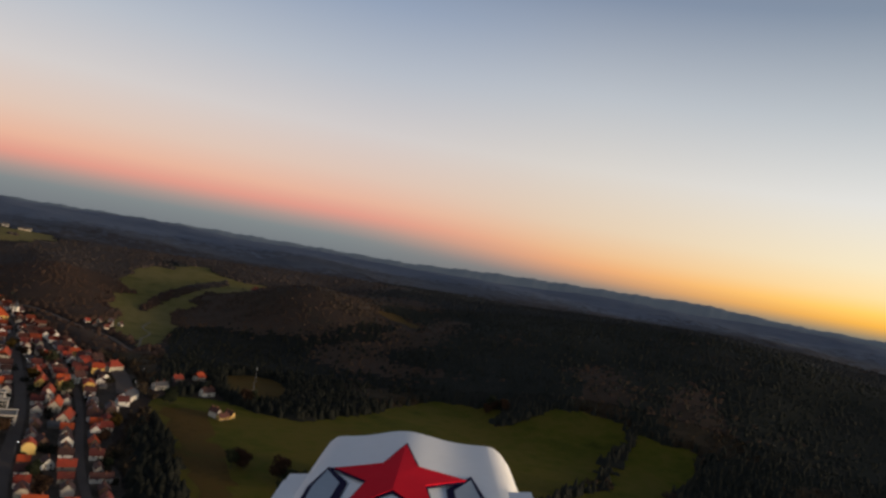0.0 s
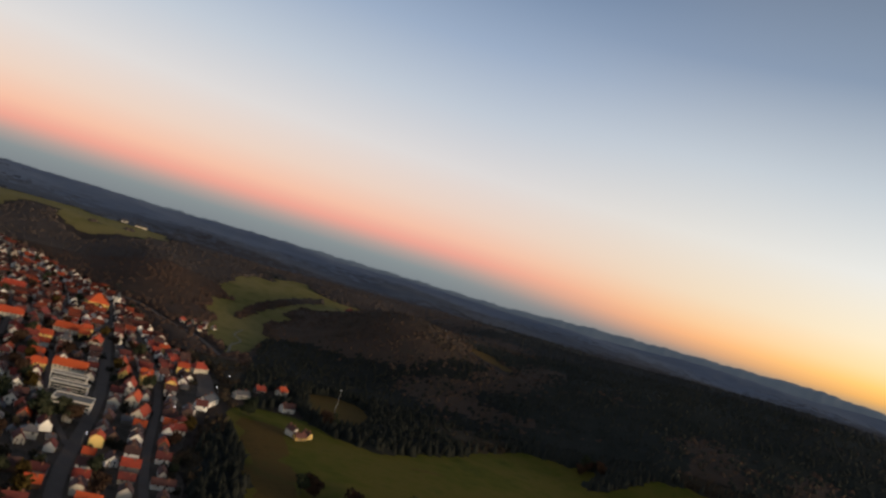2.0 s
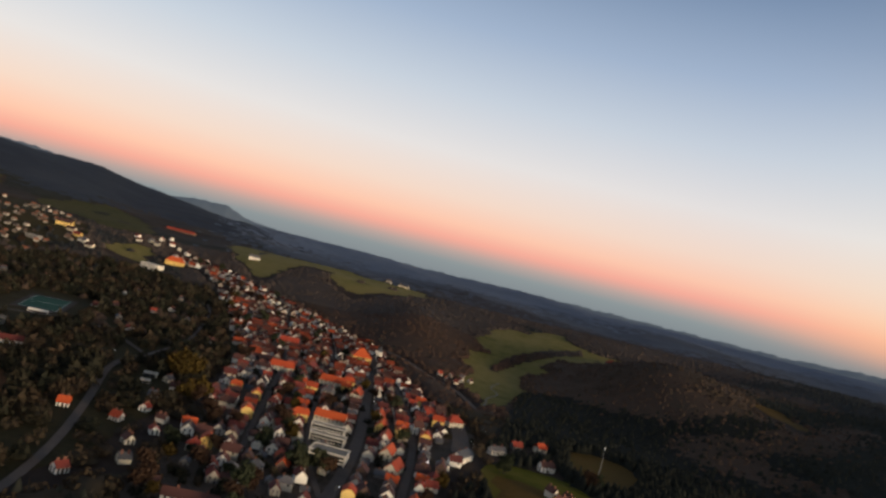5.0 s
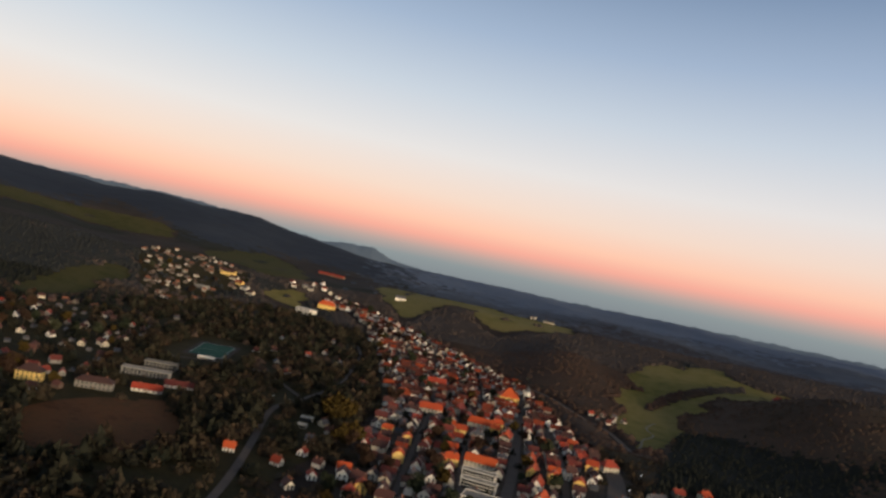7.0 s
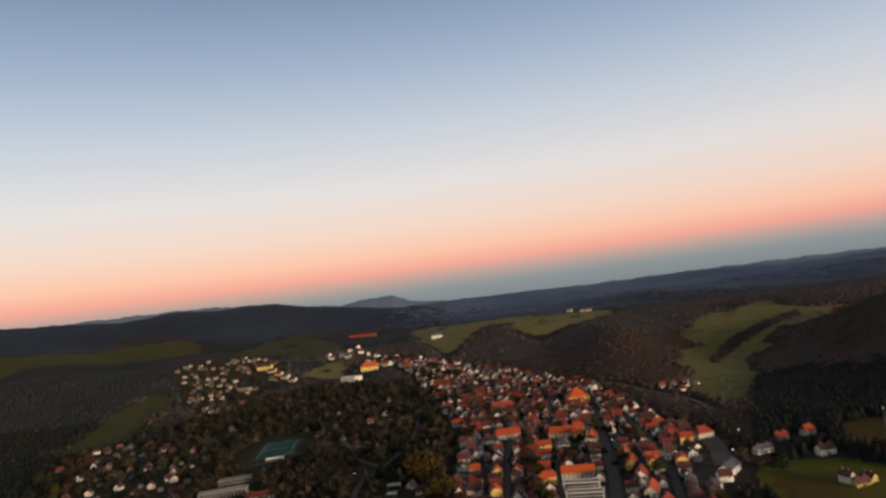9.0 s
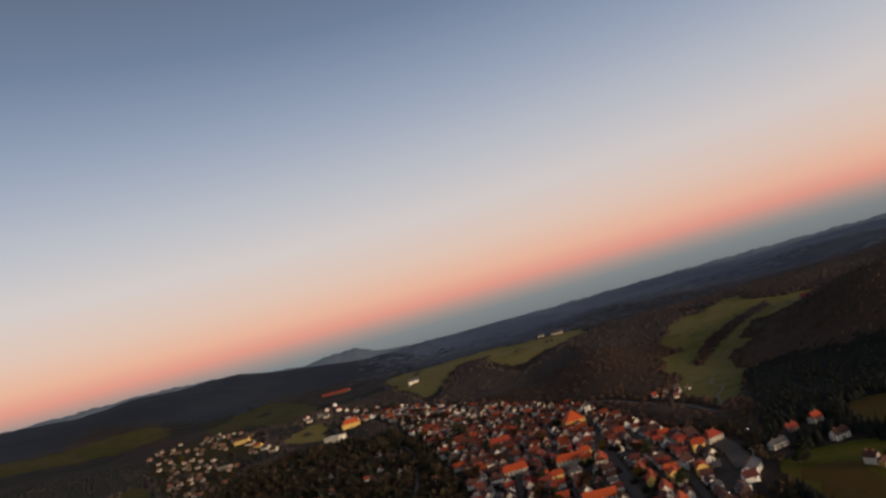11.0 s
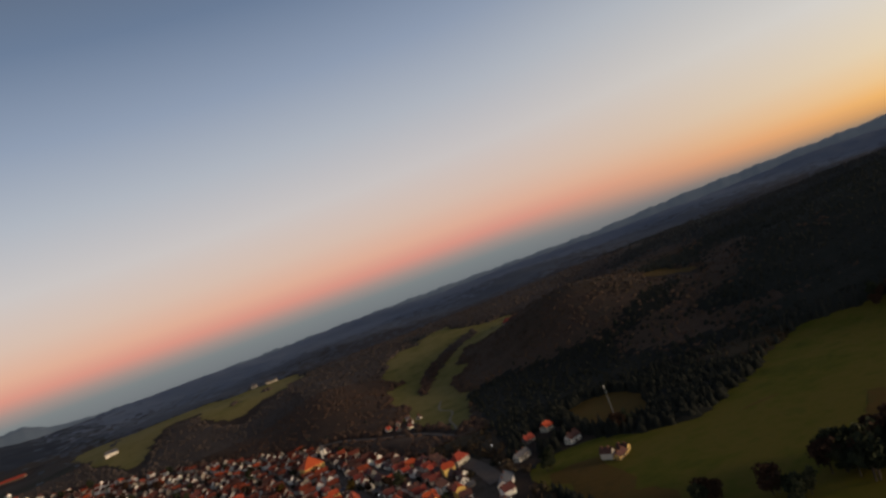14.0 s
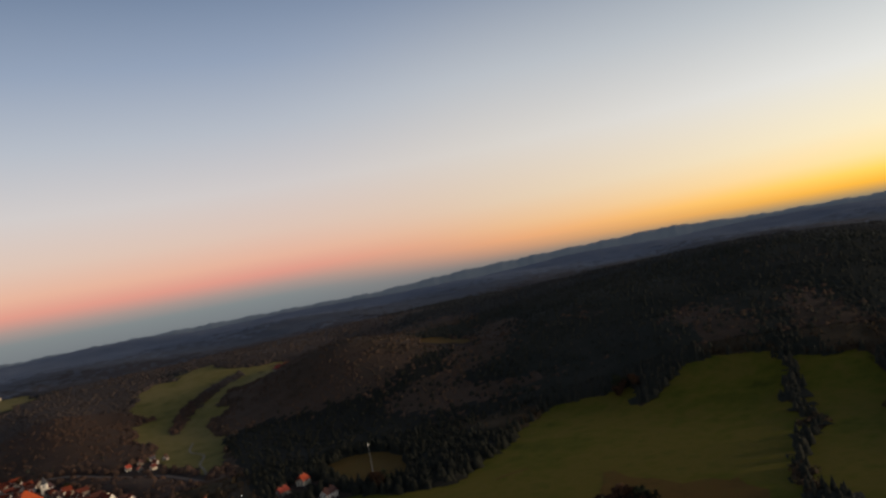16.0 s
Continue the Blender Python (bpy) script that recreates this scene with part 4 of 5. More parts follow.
def house(w, d, eave, rise, roof_mat, wall_mat, label, style="gable", floors=2, category="house", windows=2, lower=None):
    """A house with its ridge along y. Its base stands 1 m in the ground, so that it meets a slope."""
    ob = new("house")
    bm = bmesh.new()
    if style == "gable":
        prism(bm, [(-w / 2, -1.0), (w / 2, -1.0), (w / 2, eave), (0, eave + rise), (-w / 2, eave)], -d / 2, d / 2)
    elif style == "half":
        cut = w / 5
        top = eave + rise - rise / (w / 2) * cut
        prism(bm, [(-w / 2, -1.0), (w / 2, -1.0), (w / 2, eave), (cut, top), (-cut, top), (-w / 2, eave)], -d / 2, d / 2)
    else:
        block(bm, -w / 2, w / 2, -d / 2, d / 2, -1.0, eave)
    part("wall", bm, wall_mat, ob)
    roof = part("roof", roof_mesh(w, d, eave, rise, style), roof_mat, ob)
    bm = bmesh.new()
    cx, cy = w * 0.12, d * 0.18
    zc = eave + rise * (1 - abs(cx) / (w / 2))
    block(bm, cx - 0.4, cx + 0.4, cy - 0.4, cy + 0.4, zc - 0.6, zc + 1.7)
    block(bm, cx - 0.5, cx + 0.5, cy - 0.5, cy + 0.5, zc + 1.7, zc + 1.85)
    part("chimney", bm, M["brick"], roof)
    step = eave / floors
    for k in range(floors):
        z = step * (k + 0.55)
        for j in range(windows):
            off = ((j + 0.5) / windows - 0.5)
            if k == 0 and j == 0:
                continue
            put_window(ob, WINDOW, off * w * 0.85, -d / 2, z, 0)
            if j % 2 == 0:
                put_window(ob, WINDOW, w / 2, off * d * 0.85, z, 90)
                put_window(ob, WINDOW, -w / 2, off * d * 0.85, z, -90)
    bm = bmesh.new()
    block(bm, -w * 0.3 - 0.55, -w * 0.3 + 0.55, -d / 2 - 0.06, -d / 2 + 0.05, 0.0, 2.1)
    part("door", bm, M["door"], ob)
    return tagged(ob, label, category, "houses of the town")


def big_house(name, x, y, turn, w, d, eave, rise, roof_mat, wall_mat, label, category, style="gable", floors=2, bays=5, sink=0.0):
    """A larger building with rows of windows on its long sides, which run along x."""
    ob = new(name)
    bm = bmesh.new()
    if style == "flat":
        block(bm, -w / 2, w / 2, -d / 2, d / 2, -1.5, eave)
    elif style == "gable":
        prism(bm, [(-d / 2, -1.5), (d / 2, -1.5), (d / 2, eave), (0, eave + rise), (-d / 2, eave)], -w / 2, w / 2)
        bmesh.ops.rotate(bm, verts=bm.verts, matrix=Matrix.Rotation(math.pi / 2, 3, "Z"))
    else:
        block(bm, -w / 2, w / 2, -d / 2, d / 2, -1.5, eave)
    part("wall", bm, wall_mat, ob)
    if style == "flat":
        bm = bmesh.new()
        block(bm, -w / 2 - 0.3, w / 2 + 0.3, -d / 2 - 0.3, d / 2 + 0.3, eave, eave + 0.35)
        for s in (-1, 1):
            block(bm, -w / 2 - 0.3, w / 2 + 0.3, s * d / 2 - 0.3, s * d / 2 + 0.3, eave + 0.35, eave + 0.8, 1)
            block(bm, s * w / 2 - 0.3, s * w / 2 + 0.3, -d / 2 + 0.3, d / 2 - 0.3, eave + 0.35, eave + 0.8, 1)
        part("roof", bm, [roof_mat, wall_mat], ob)
    else:
        bm = roof_mesh(d, w, eave, rise, style)
        bmesh.ops.rotate(bm, verts=bm.verts, matrix=Matrix.Rotation(math.pi / 2, 3, "Z"))
        roof = part("roof", bm, roof_mat, ob)
        for s in (-0.25, 0.28):
            bm = bmesh.new()
            zc = eave + rise * 0.8
            block(bm, s * w - 0.5, s * w + 0.5, d * 0.08 - 0.5, d * 0.08 + 0.5, zc - 0.6, zc + 2.2)
            part("chimney", bm, M["brick"], roof)
    step = eave / floors
    for k in range(floors):
        for j in range(bays):
            off = ((j + 0.5) / bays - 0.5) * w * 0.94
            put_window(ob, WINDOW_WIDE if style == "flat" else WINDOW, off, -d / 2, step * (k + 0.55), 0)
        for j in range(2):
            put_window(ob, WINDOW, w / 2, (j - 0.5) * d * 0.45, step * (k + 0.55), 90)
            put_window(ob, WINDOW, -w / 2, (j - 0.5) * d * 0.45, step * (k + 0.55), -90)
    bm = bmesh.new()
    block(bm, -0.8, 0.8, -d / 2 - 0.08, -d / 2 + 0.05, 0.0, 2.2)
    part("door", bm, M["door"], ob)
    ob.matrix_basis = pose(x, y, place(x, y) - sink, 0, 0, turn)
    TAKEN.append((x, y, max(w, d) * 0.5))
    return tagged(ob, label, category)


TAKEN = []          # x, y and reach of what stands on its own ground


def make_landmarks():
    o, r, b, s = M["tile_orange"], M["tile_red"], M["tile_brown"], M["slate"]
    w, c, y, g = M["white"], M["cream"], M["yellow"], M["grey"]
    big_house("town_hall", 12, 1008, 12, 24, 22, 9, 10, o, y, "large yellow house with a steep bright orange hipped roof", "town hall", "hip", 3, 6)
    # the care home: stepped white blocks below a row of flat roofs
    big_house("care_home", 17, 574, -6, 25, 16, 7.5, 0, g, w, "large white flat-roofed block with long window bands", "building", "flat", 3, 9)
    big_house("care_home_annex", 12, 615, -6, 26, 9, 6.5, 0, g, w, "long white flat-roofed annex with a pale parapet", "building", "flat", 3, 9)
    big_house("care_home_annex", 10, 640, -6, 26, 9, 6.5, 0, g, w, "long white flat-roofed annex with a pale parapet", "building", "flat", 3, 9)
    big_house("care_home_hall", 8, 672, -6, 25, 11, 6, 4.5, o, c, "long cream hall with an orange tile roof", "hall", "gable", 2, 7)
    for k, (px, py, turn) in enumerate(((57, 615, 80), (54, 655, 84), (50, 690, 84), (62, 580, 74), (47, 725, 88))):
        big_house("row_house", px, py, turn, 20, 9, 5, 4.5, o, (c, w, y)[k % 3], "terraced house with a bright orange tile roof", "house", "gable", 2, 5)
    big_house("white_villa", 80, 706, 24, 10, 9, 7.5, 4, b, w, "tall white villa with a brown half-hipped roof", "villa", "half", 3, 3)
    big_house("long_villa", 151, 702, 28, 15, 7, 4.2, 2.6, s, w, "long low cream house with a dark slate roof by a meadow", "house", "gable", 1, 6)
    big_house("white_house", 191, 684, 22, 13, 7, 4.6, 3.2, b, w, "white house with a brown gabled roof at a meadow's edge", "house", "gable", 2, 4)
    big_house("red_house", 198, 748, 30, 9.5, 8, 4.5, 4, o, c, "cream house with a steep orange roof below a wood", "house", "half", 2, 3)
    big_house("red_house", 174, 738, 20, 10, 7, 3.6, 3.2, r, g, "grey house with a red tile roof below a wood", "house", "gable", 2, 3)
    # the manor: three wings round a yard
    big_house("manor_wing", 185, 600, 26, 11, 5, 3.4, 2.4, b, y, "yellow wing of a manor with a brown tile roof", "manor", "gable", 2, 6)
    big_house("manor_wing", 180, 609, 116, 10, 5, 5.5, 3.2, b, w, "tall white wing of a manor with a brown tile roof", "manor", "gable", 2, 4)
    big_house("manor_wing", 193, 609, 120, 9, 5, 3.6, 2.4, b, y, "low yellow wing of a manor with a brown tile roof", "manor", "gable", 2, 4)
    big_house("station_shed", 116, 655, 62, 24, 10, 5, 3.5, s, w, "long shed with a dark slate roof and a white gable", "shed", "gable", 1, 5)
    big_house("station_house", 117, 768, 30, 16, 11, 6, 5, r, c, "cream house with a red roof beside the car park", "house", "hip", 2, 4)
    big_house("inn", -388, 1512, 8, 34, 16, 8, 8, o, y, "large yellow inn with an orange hipped roof", "inn", "hip", 3, 8)
    big_house("sports_hall", -400, 1424, -25, 36, 20, 8, 0, w, w, "large hall with a flat white roof", "hall", "flat", 2, 8)
    big_house("yellow_house", -626, 1556, 5, 30, 13, 8, 5, b, y, "large yellow four-storey house with a brown roof", "building", "gable", 4, 8)
    for k in range(4):
        big_house("village_block", -600 + 26 * k, 1530 - 30 * k, -10 - 5 * k, 18, 9, 5, 4, (b, r, s, b)[k], (c, y, w, c)[k], "broad pale house with a tiled roof above the wood", "house", "gable", 2, 5)
    big_house("long_barn", -560, 2080, -14, 84, 12, 3.2, 4.5, r, M["boards"], "very long dark barn with a red roof below a ridge", "barn", "gable", 1, 12)
    big_house("school", -303, 706, 18, 42, 11, 6, 0, g, g, "long three-storey school with white window bands", "school", "flat", 3, 12)
    big_house("school_wing", -312, 748, 18, 30, 10, 6, 0, g, g, "flat-roofed school wing with white bands", "school", "flat", 2, 8)
    big_house("red_hall", -272, 655, 22, 24, 8, 3.2, 3.4, r, w, "low hall with a bright red roof by rough grassland", "hall", "gable", 1, 6)
    big_house("red_hall", -262, 690, 22, 24, 8, 3.2, 3.4, r, w, "low hall with a bright red roof by rough grassland", "hall", "gable", 1, 6)
    big_house("spa_house", -302, 628, 20, 28, 10, 6, 3.5, b, g, "long grey house with a brown roof beside rough grassland", "house", "hip", 2, 8)
    big_house("yellow_villa", -344, 607, 18, 18, 12, 8, 5, b, y, "pale yellow villa with a brown hipped roof", "villa", "hip", 3, 5)
    big_house("farmhouse", 53, 1915, -12, 26, 9, 4.5, 3.5, s, c, "long cream farm building on a meadow's crest", "farm", "gable", 1, 8)
    big_house("farmhouse", 14, 1950, -12, 13, 8, 4.5, 3.5, s, c, "cream farm building on a meadow's crest", "farm", "gable", 1, 4)
    big_house("farmhouse", -289, 1745, 10, 24, 12, 6, 5, s, w, "white farmhouse beside a wood on the meadow", "farm", "gable", 2, 4)
    big_house("hill_inn", 412, 1286, 20, 16, 10, 4, 5, r, g, "grey house with a dark red roof on top of a meadow", "inn", "hip", 2, 5)
    big_house("hill_inn_barn", 436, 1312, 20, 14, 9, 4, 4, r, g, "small barn with a red roof on top of a meadow", "barn", "gable", 1, 3)
    big_house("roadside_house", -155, 560, 15, 7.5, 6, 3.6, 3.2, o, w, "white house with an orange gabled roof by the road", "house", "gable", 2, 3)
    big_house("roadside_house", -119, 556, -15, 7, 6, 3.4, 3, o, w, "white house with an orange gabled roof by the road", "house", "gable", 2, 3)
    big_house("pumping_house", -143, 688, 5, 10, 6, 3, 0, g, w, "pale flat-roofed building in a yard by the road", "building", "flat", 2, 4)
    big_house("pumping_house", -139, 664, 5, 7, 4.5, 2.6, 0, g, w, "small pale flat-roofed building in a yard", "building", "flat", 1, 3)
    big_house("long_house", -41, 452, 4, 28, 8, 3.6, 3.0, b, w, "long white house with a brown roof in the town", "house", "gable", 2, 8)
    big_house("red_block", -16, 414, 12, 14, 8.5, 4, 3.6, o, w, "white house with a broad orange roof in the town", "house", "gable", 2, 5)
    big_house("red_block", 36, 414, -8, 12, 8, 4, 3.4, o, w, "white house with a broad orange roof in the town", "house", "gable", 2, 5)
    big_house("red_block", 4, 404, 5, 11, 8, 4, 3.4, r, w, "white house with a broad red roof in the town", "house", "gable", 2, 5)
    for px, py, turn, w_, d_, tile, says in ((-60, 838, 12, 24, 11, o, "large hall with an orange tile roof in the old town"), (-5, 822, -4, 26, 11, o, "long house with an orange roof in the old town"),
                                            (-34, 872, 80, 20, 10, r, "long house with a red roof in the old town"), (22, 790, 84, 22, 10, o, "long house with an orange roof in the old town"),
                                            (-80, 1010, 10, 24, 11, r, "large house with a red roof in the old town"), (-130, 1150, 30, 22, 10, r, "large house with a red roof in the old town")):
        big_house("town_house", px, py, turn, w_, d_, 6, 5, tile, c, says, "house", "half", 2, 6)
    for k, (px, py) in enumerate(((-116, 665), (-127, 684), (-92, 548), (-96, 575), (-88, 487), (-113, 591), (-98, 520), (-120, 628), (-108, 455), (-323, 1102), (-325, 1156), (-252, 1010), (-243, 1056), (-256, 909), (-299, 950), (-290, 985), (-207, 1002), (-226, 860), (-150, 900), (-270, 1180), (-190, 1150), (-420, 1080), (-466, 1060), (-360, 1240))):
        big_house("park_house", px, py, 15 + 50 * k, 7, 6, 3.2, 2.6, (b, s, r)[k % 3], (w, c, w)[k % 3], "pale house with a dark roof among park trees", "house", "gable", 2, 3)
    for k, (px, py) in enumerate(((-505, 1631), (-488, 1655), (-486, 1712), (-486, 1773), (-470, 1640), (-455, 1689), (-401, 1626), (-430, 1660), (-520, 1660))):
        big_house("upland_house", px, py, 10 + 40 * k, 11, 8, 4.5, 3.5, (b, s, r)[k % 3], (w, c, w)[k % 3], "small pale house with a dark roof by the upland meadow", "house", "gable", 2, 3)
    big_house("village_hall", -591, 1376, -20, 26, 14, 5, 0, g, g, "broad grey hall with a flat roof in the upper village", "hall", "flat", 1, 6)
    big_house("grandstand", -310, 838, 14, 18, 5, 2.8, 0, w, w, "low white stand beside a sports pitch", "stand", "flat", 1, 6)
    for k, (px, py) in enumerate(((118, 1052), (134, 1062), (126, 1030), (146, 1042), (150, 1070), (138, 1018), (160, 1052))):
        big_house("hamlet_house", px, py, 20 + 35 * k, 6, 5, 3.0, 2.8, (r, b, o, r, s, r, b)[k], (w, c, g, w, w, c, w)[k], "small gabled house in a hamlet at the valley's end", "house", "gable", 2, 3)


def make_church(x, y, turn):
    ob = new("church")
    bm = bmesh.new()
    block(bm, -3, 3, -3, 3, -1, 11)
    part("tower", bm, M["white"], ob)
    bm = bmesh.new()
    ring = [bm.verts.new((sx * 3.4, sy * 3.4, 11)) for sx, sy in ((-1, -1), (1, -1), (1, 1), (-1, 1))]
    mid = [bm.verts.new((sx * 1.9, sy * 1.9, 13.5)) for sx, sy in ((-1, -1), (1, -1), (1, 1), (-1, 1))]
    tip = bm.verts.new((0, 0, 19))
    bm.faces.new(ring[::-1])
    for k in range(4):
        bm.faces.new((ring[k], ring[(k + 1) % 4], mid[(k + 1) % 4], mid[k]))
        bm.faces.new((mid[k], mid[(k + 1) % 4], tip))
    part("spire", bm, M["slate"], ob)
    bm = bmesh.new()
    prism(bm, [(-4.5, -1), (4.5, -1), (4.5, 5), (0, 9.5), (-4.5, 5)], 3, 19)
    part("nave", bm, M["white"], ob)
    bm = roof_mesh(9, 16, 5, 4.5, "gable")
    bmesh.ops.translate(bm, verts=bm.verts, vec=(0, 11, 0))
    part("roof", bm, M["tile_brown"], ob)
    for k in range(3):
        put_window(ob, WINDOW, 4.5, 6 + 5 * k, 3.2, 90)
        put_window(ob, WINDOW, -4.5, 6 + 5 * k, 3.2, -90)
    put_window(ob, WINDOW, 0, -3, 8.6, 0)
    ob.matrix_basis = pose(x, y, place(x, y), 0, 0, turn)
    TAKEN.append((x, y + 10, 14))
    tagged(ob, "white church with a slate spire at the town's edge", "church")


make_landmarks()
make_church(34, 1058, -20)

SHRINK = 0.84      # the old town's houses are small
KINDS = [
    (8.4, 11.5, 5.2, 3.9, "tile_orange", "white", "white house with a bright orange gabled roof", "gable", 2),
    (8.0, 10.5, 5.0, 4.0, "tile_red", "white", "white house with a red gabled roof", "gable", 2),
    (8.6, 12.0, 5.4, 4.2, "tile_red", "cream", "cream house with a red gabled roof", "gable", 2),
    (8.8, 11.0, 5.2, 4.0, "tile_brown", "white", "white house with a brown gabled roof", "gable", 2),
    (8.0, 12.5, 5.4, 4.2, "tile_red", "grey", "grey rendered house with a red roof", "gable", 2),
    (9.2, 12.0, 5.6, 4.0, "tile_brown", "cream", "cream house with a brown half-hipped roof", "half", 2),
    (9.2, 10.5, 6.0, 3.6, "slate", "white", "white house with a dark slate hipped roof", "hip", 2),
    (7.8, 10.5, 4.8, 4.0, "tile_orange", "boards", "house clad in dark boards with an orange roof", "gable", 2),
    (8.2, 10.5, 5.0, 3.8, "tile_brown", "boards", "house clad in dark boards with a brown roof", "gable", 2),
    (9.6, 11.5, 7.4, 4.0, "tile_orange", "yellow", "yellow three-storey house with an orange half-hipped roof", "half", 3),
    (6.5, 8.0, 2.8, 2.6, "slate", "grey", "low grey outbuilding with a slate roof", "gable", 1),
    (7.0, 17.0, 4.8, 3.4, "tile_brown", "white", "long white house with a low brown roof", "gable", 2),
    (9.0, 9.5, 6.4, 3.6, "tile_red", "cream", "square cream house with a red hipped roof", "hip", 2),
]
FIRST = {}


def free_spot(x, y, gap):
    return all(math.hypot(x - a, y - b) > c + gap for a, b, c in TAKEN)


def house_spots(edge, dx, dy, seed, gap=7.5, wild=0.3):
    rng = np.random.RandomState(seed)
    lo, hi = edge.min(0), edge.max(0)
    out = []
    yy = lo[1]
    while yy < hi[1]:
        grow = 1.0 + 0.22 * smooth((yy - 700) / 700)
        xx = lo[0] + rng.rand() * dx
        while xx < hi[0]:
            x, y = xx + (rng.rand() - 0.5) * dx * wild, yy + (rng.rand() - 0.5) * dy * wild * 1.4
            if inside(edge, np.array([x]), np.array([y]))[0] and not near_road(x, y, 6.0) and free_spot(x, y, gap - 1.5):
                out.append((x, y))
            xx += dx * (0.85 + 0.3 * rng.rand())
        yy += dy * grow
    return out


def along_roads():
    """Houses that stand along the streets, gable or eaves to the kerb."""
    rng = np.random.RandomState(21)
    out = []
    for line, half in ROADS[:5] + ROADS[7:8]:
        for side in (-1, 1):
            gone = 0.0
            for a, b in zip(line[:-1], line[1:]):
                d = b - a
                n = float(np.hypot(*d))
                gone += n
                if gone < 12.0:
                    continue
                gone = rng.rand() * 2 - 1.0
                way = d / n
                off = half + 5.6 + rng.rand() * 2.0
                x, y = a + side * off * np.array([-way[1], way[0]])
                if not inside(TOWN_EDGE, np.array([x]), np.array([y]))[0] or near_road(x, y, 5.5) or not free_spot(x, y, 6.0):
                    continue
                if out and min(math.hypot(x - p, y - q) for p, q, _ in out) < 10.8:
                    continue
                out.append((x, y, math.degrees(math.atan2(way[1], way[0])) - 90))
    return out


def set_house(kind, x, y, turn, size=1.0):
    z = place(x, y)
    m = pose(x, y, z, 0, 0, turn)
    if kind not in FIRST:
        w, d, e, rise, roof, wall, label, style, floors = KINDS[kind]
        w, d, e, rise = (v * SHRINK for v in (w, d, e, rise))
        FIRST[kind] = house(w, d, e, rise, M[roof], M[wall], label, style, floors)
        FIRST[kind].matrix_basis = m
    else:
        copy_thing(FIRST[kind], m).scale = (size,) * 3


M["tile_far"] = material("far_roof_tiles", [(0.055, 0.036, 0.032), (0.075, 0.034, 0.028), (0.11, 0.034, 0.024), (0.17, 0.040, 0.022), (0.38, 0.066, 0.022)], 4, fine=1.0, pick="tone")
M["wall_far"] = material("far_house_walls", [(0.10, 0.075, 0.06), (0.36, 0.30, 0.24), (0.76, 0.70, 0.61), (0.87, 0.83, 0.76)], 6, fine=1.0, pick="tone")


def far_houses(name, spots, label, seed, tile, size=1.0, face="wall_far"):
    """The houses farther off, walls and roofs joined."""
    rng = np.random.RandomState(seed)
    wv, wf, wt, rv, rf, rt = [], [], [], [], [], []
    for x, y, turn in spots:
        w, d, e, rise = 7.4 + 2 * rng.rand(), 9.5 + 4 * rng.rand(), 4.2 + 1.6 * rng.rand(), 3.0 + rng.rand()
        w, d, e, rise = (v * size for v in (w, d, e, rise))
        z = place(x, y)
        c, s = math.cos(radians(turn)), math.sin(radians(turn))
        tw, tr = rng.rand(), rng.rand()

        def put(vs, fs, v, f, tones, t):
            at = len(v)
            v.extend((x + a * c - b * s, y + a * s + b * c, z + h) for a, b, h in vs)
            f.extend(tuple(k + at for k in q) for q in fs)
            tones.extend([t] * len(vs))

        p, q = w / 2, d / 2
        put([(-p, -q, -1), (p, -q, -1), (p, q, -1), (-p, q, -1), (-p, -q, e), (p, -q, e), (p, q, e), (-p, q, e), (0, -q, e + rise), (0, q, e + rise)],
            [(0, 1, 5), (0, 5, 4), (1, 2, 6), (1, 6, 5), (2, 3, 7), (2, 7, 6), (3, 0, 4), (3, 4, 7), (4, 5, 8), (6, 7, 9)], wv, wf, wt, tw)
        o, k = 0.45, rise / p
        a, lo, up = p + o, e - k * o, 0.3
        for sgn in (-1, 1):
            put([(0, -q - o, e + rise), (sgn * a, -q - o, lo), (sgn * a, q + o, lo), (0, q + o, e + rise),
                 (0, -q - o, e + rise + up), (sgn * a, -q - o, lo + up), (sgn * a, q + o, lo + up), (0, q + o, e + rise + up)],
                [(4, 5, 6), (4, 6, 7), (0, 2, 1), (0, 3, 2), (1, 2, 6), (1, 6, 5), (0, 1, 5), (0, 5, 4), (2, 3, 7), (2, 7, 6)], rv, rf, rt, tr)
    for part_name, v, f, t, mat in (("walls", wv, wf, wt, M[face]), ("roofs", rv, rf, rt, tile)):
        me = mesh_of(name, v, f, mat)
        bm = bmesh.new()
        bm.from_mesh(me)
        bmesh.ops.recalc_face_normals(bm, faces=bm.faces)
        bm.to_mesh(me)
        bm.free()
        tone = me.attributes.new("tone", "FLOAT", "POINT")
        tone.data.foreach_set("value", np.array(t, np.float32))
        ob = tagged(new(name + "_" + part_name, me), label.replace("PART", part_name), "houses", kind="stuff")


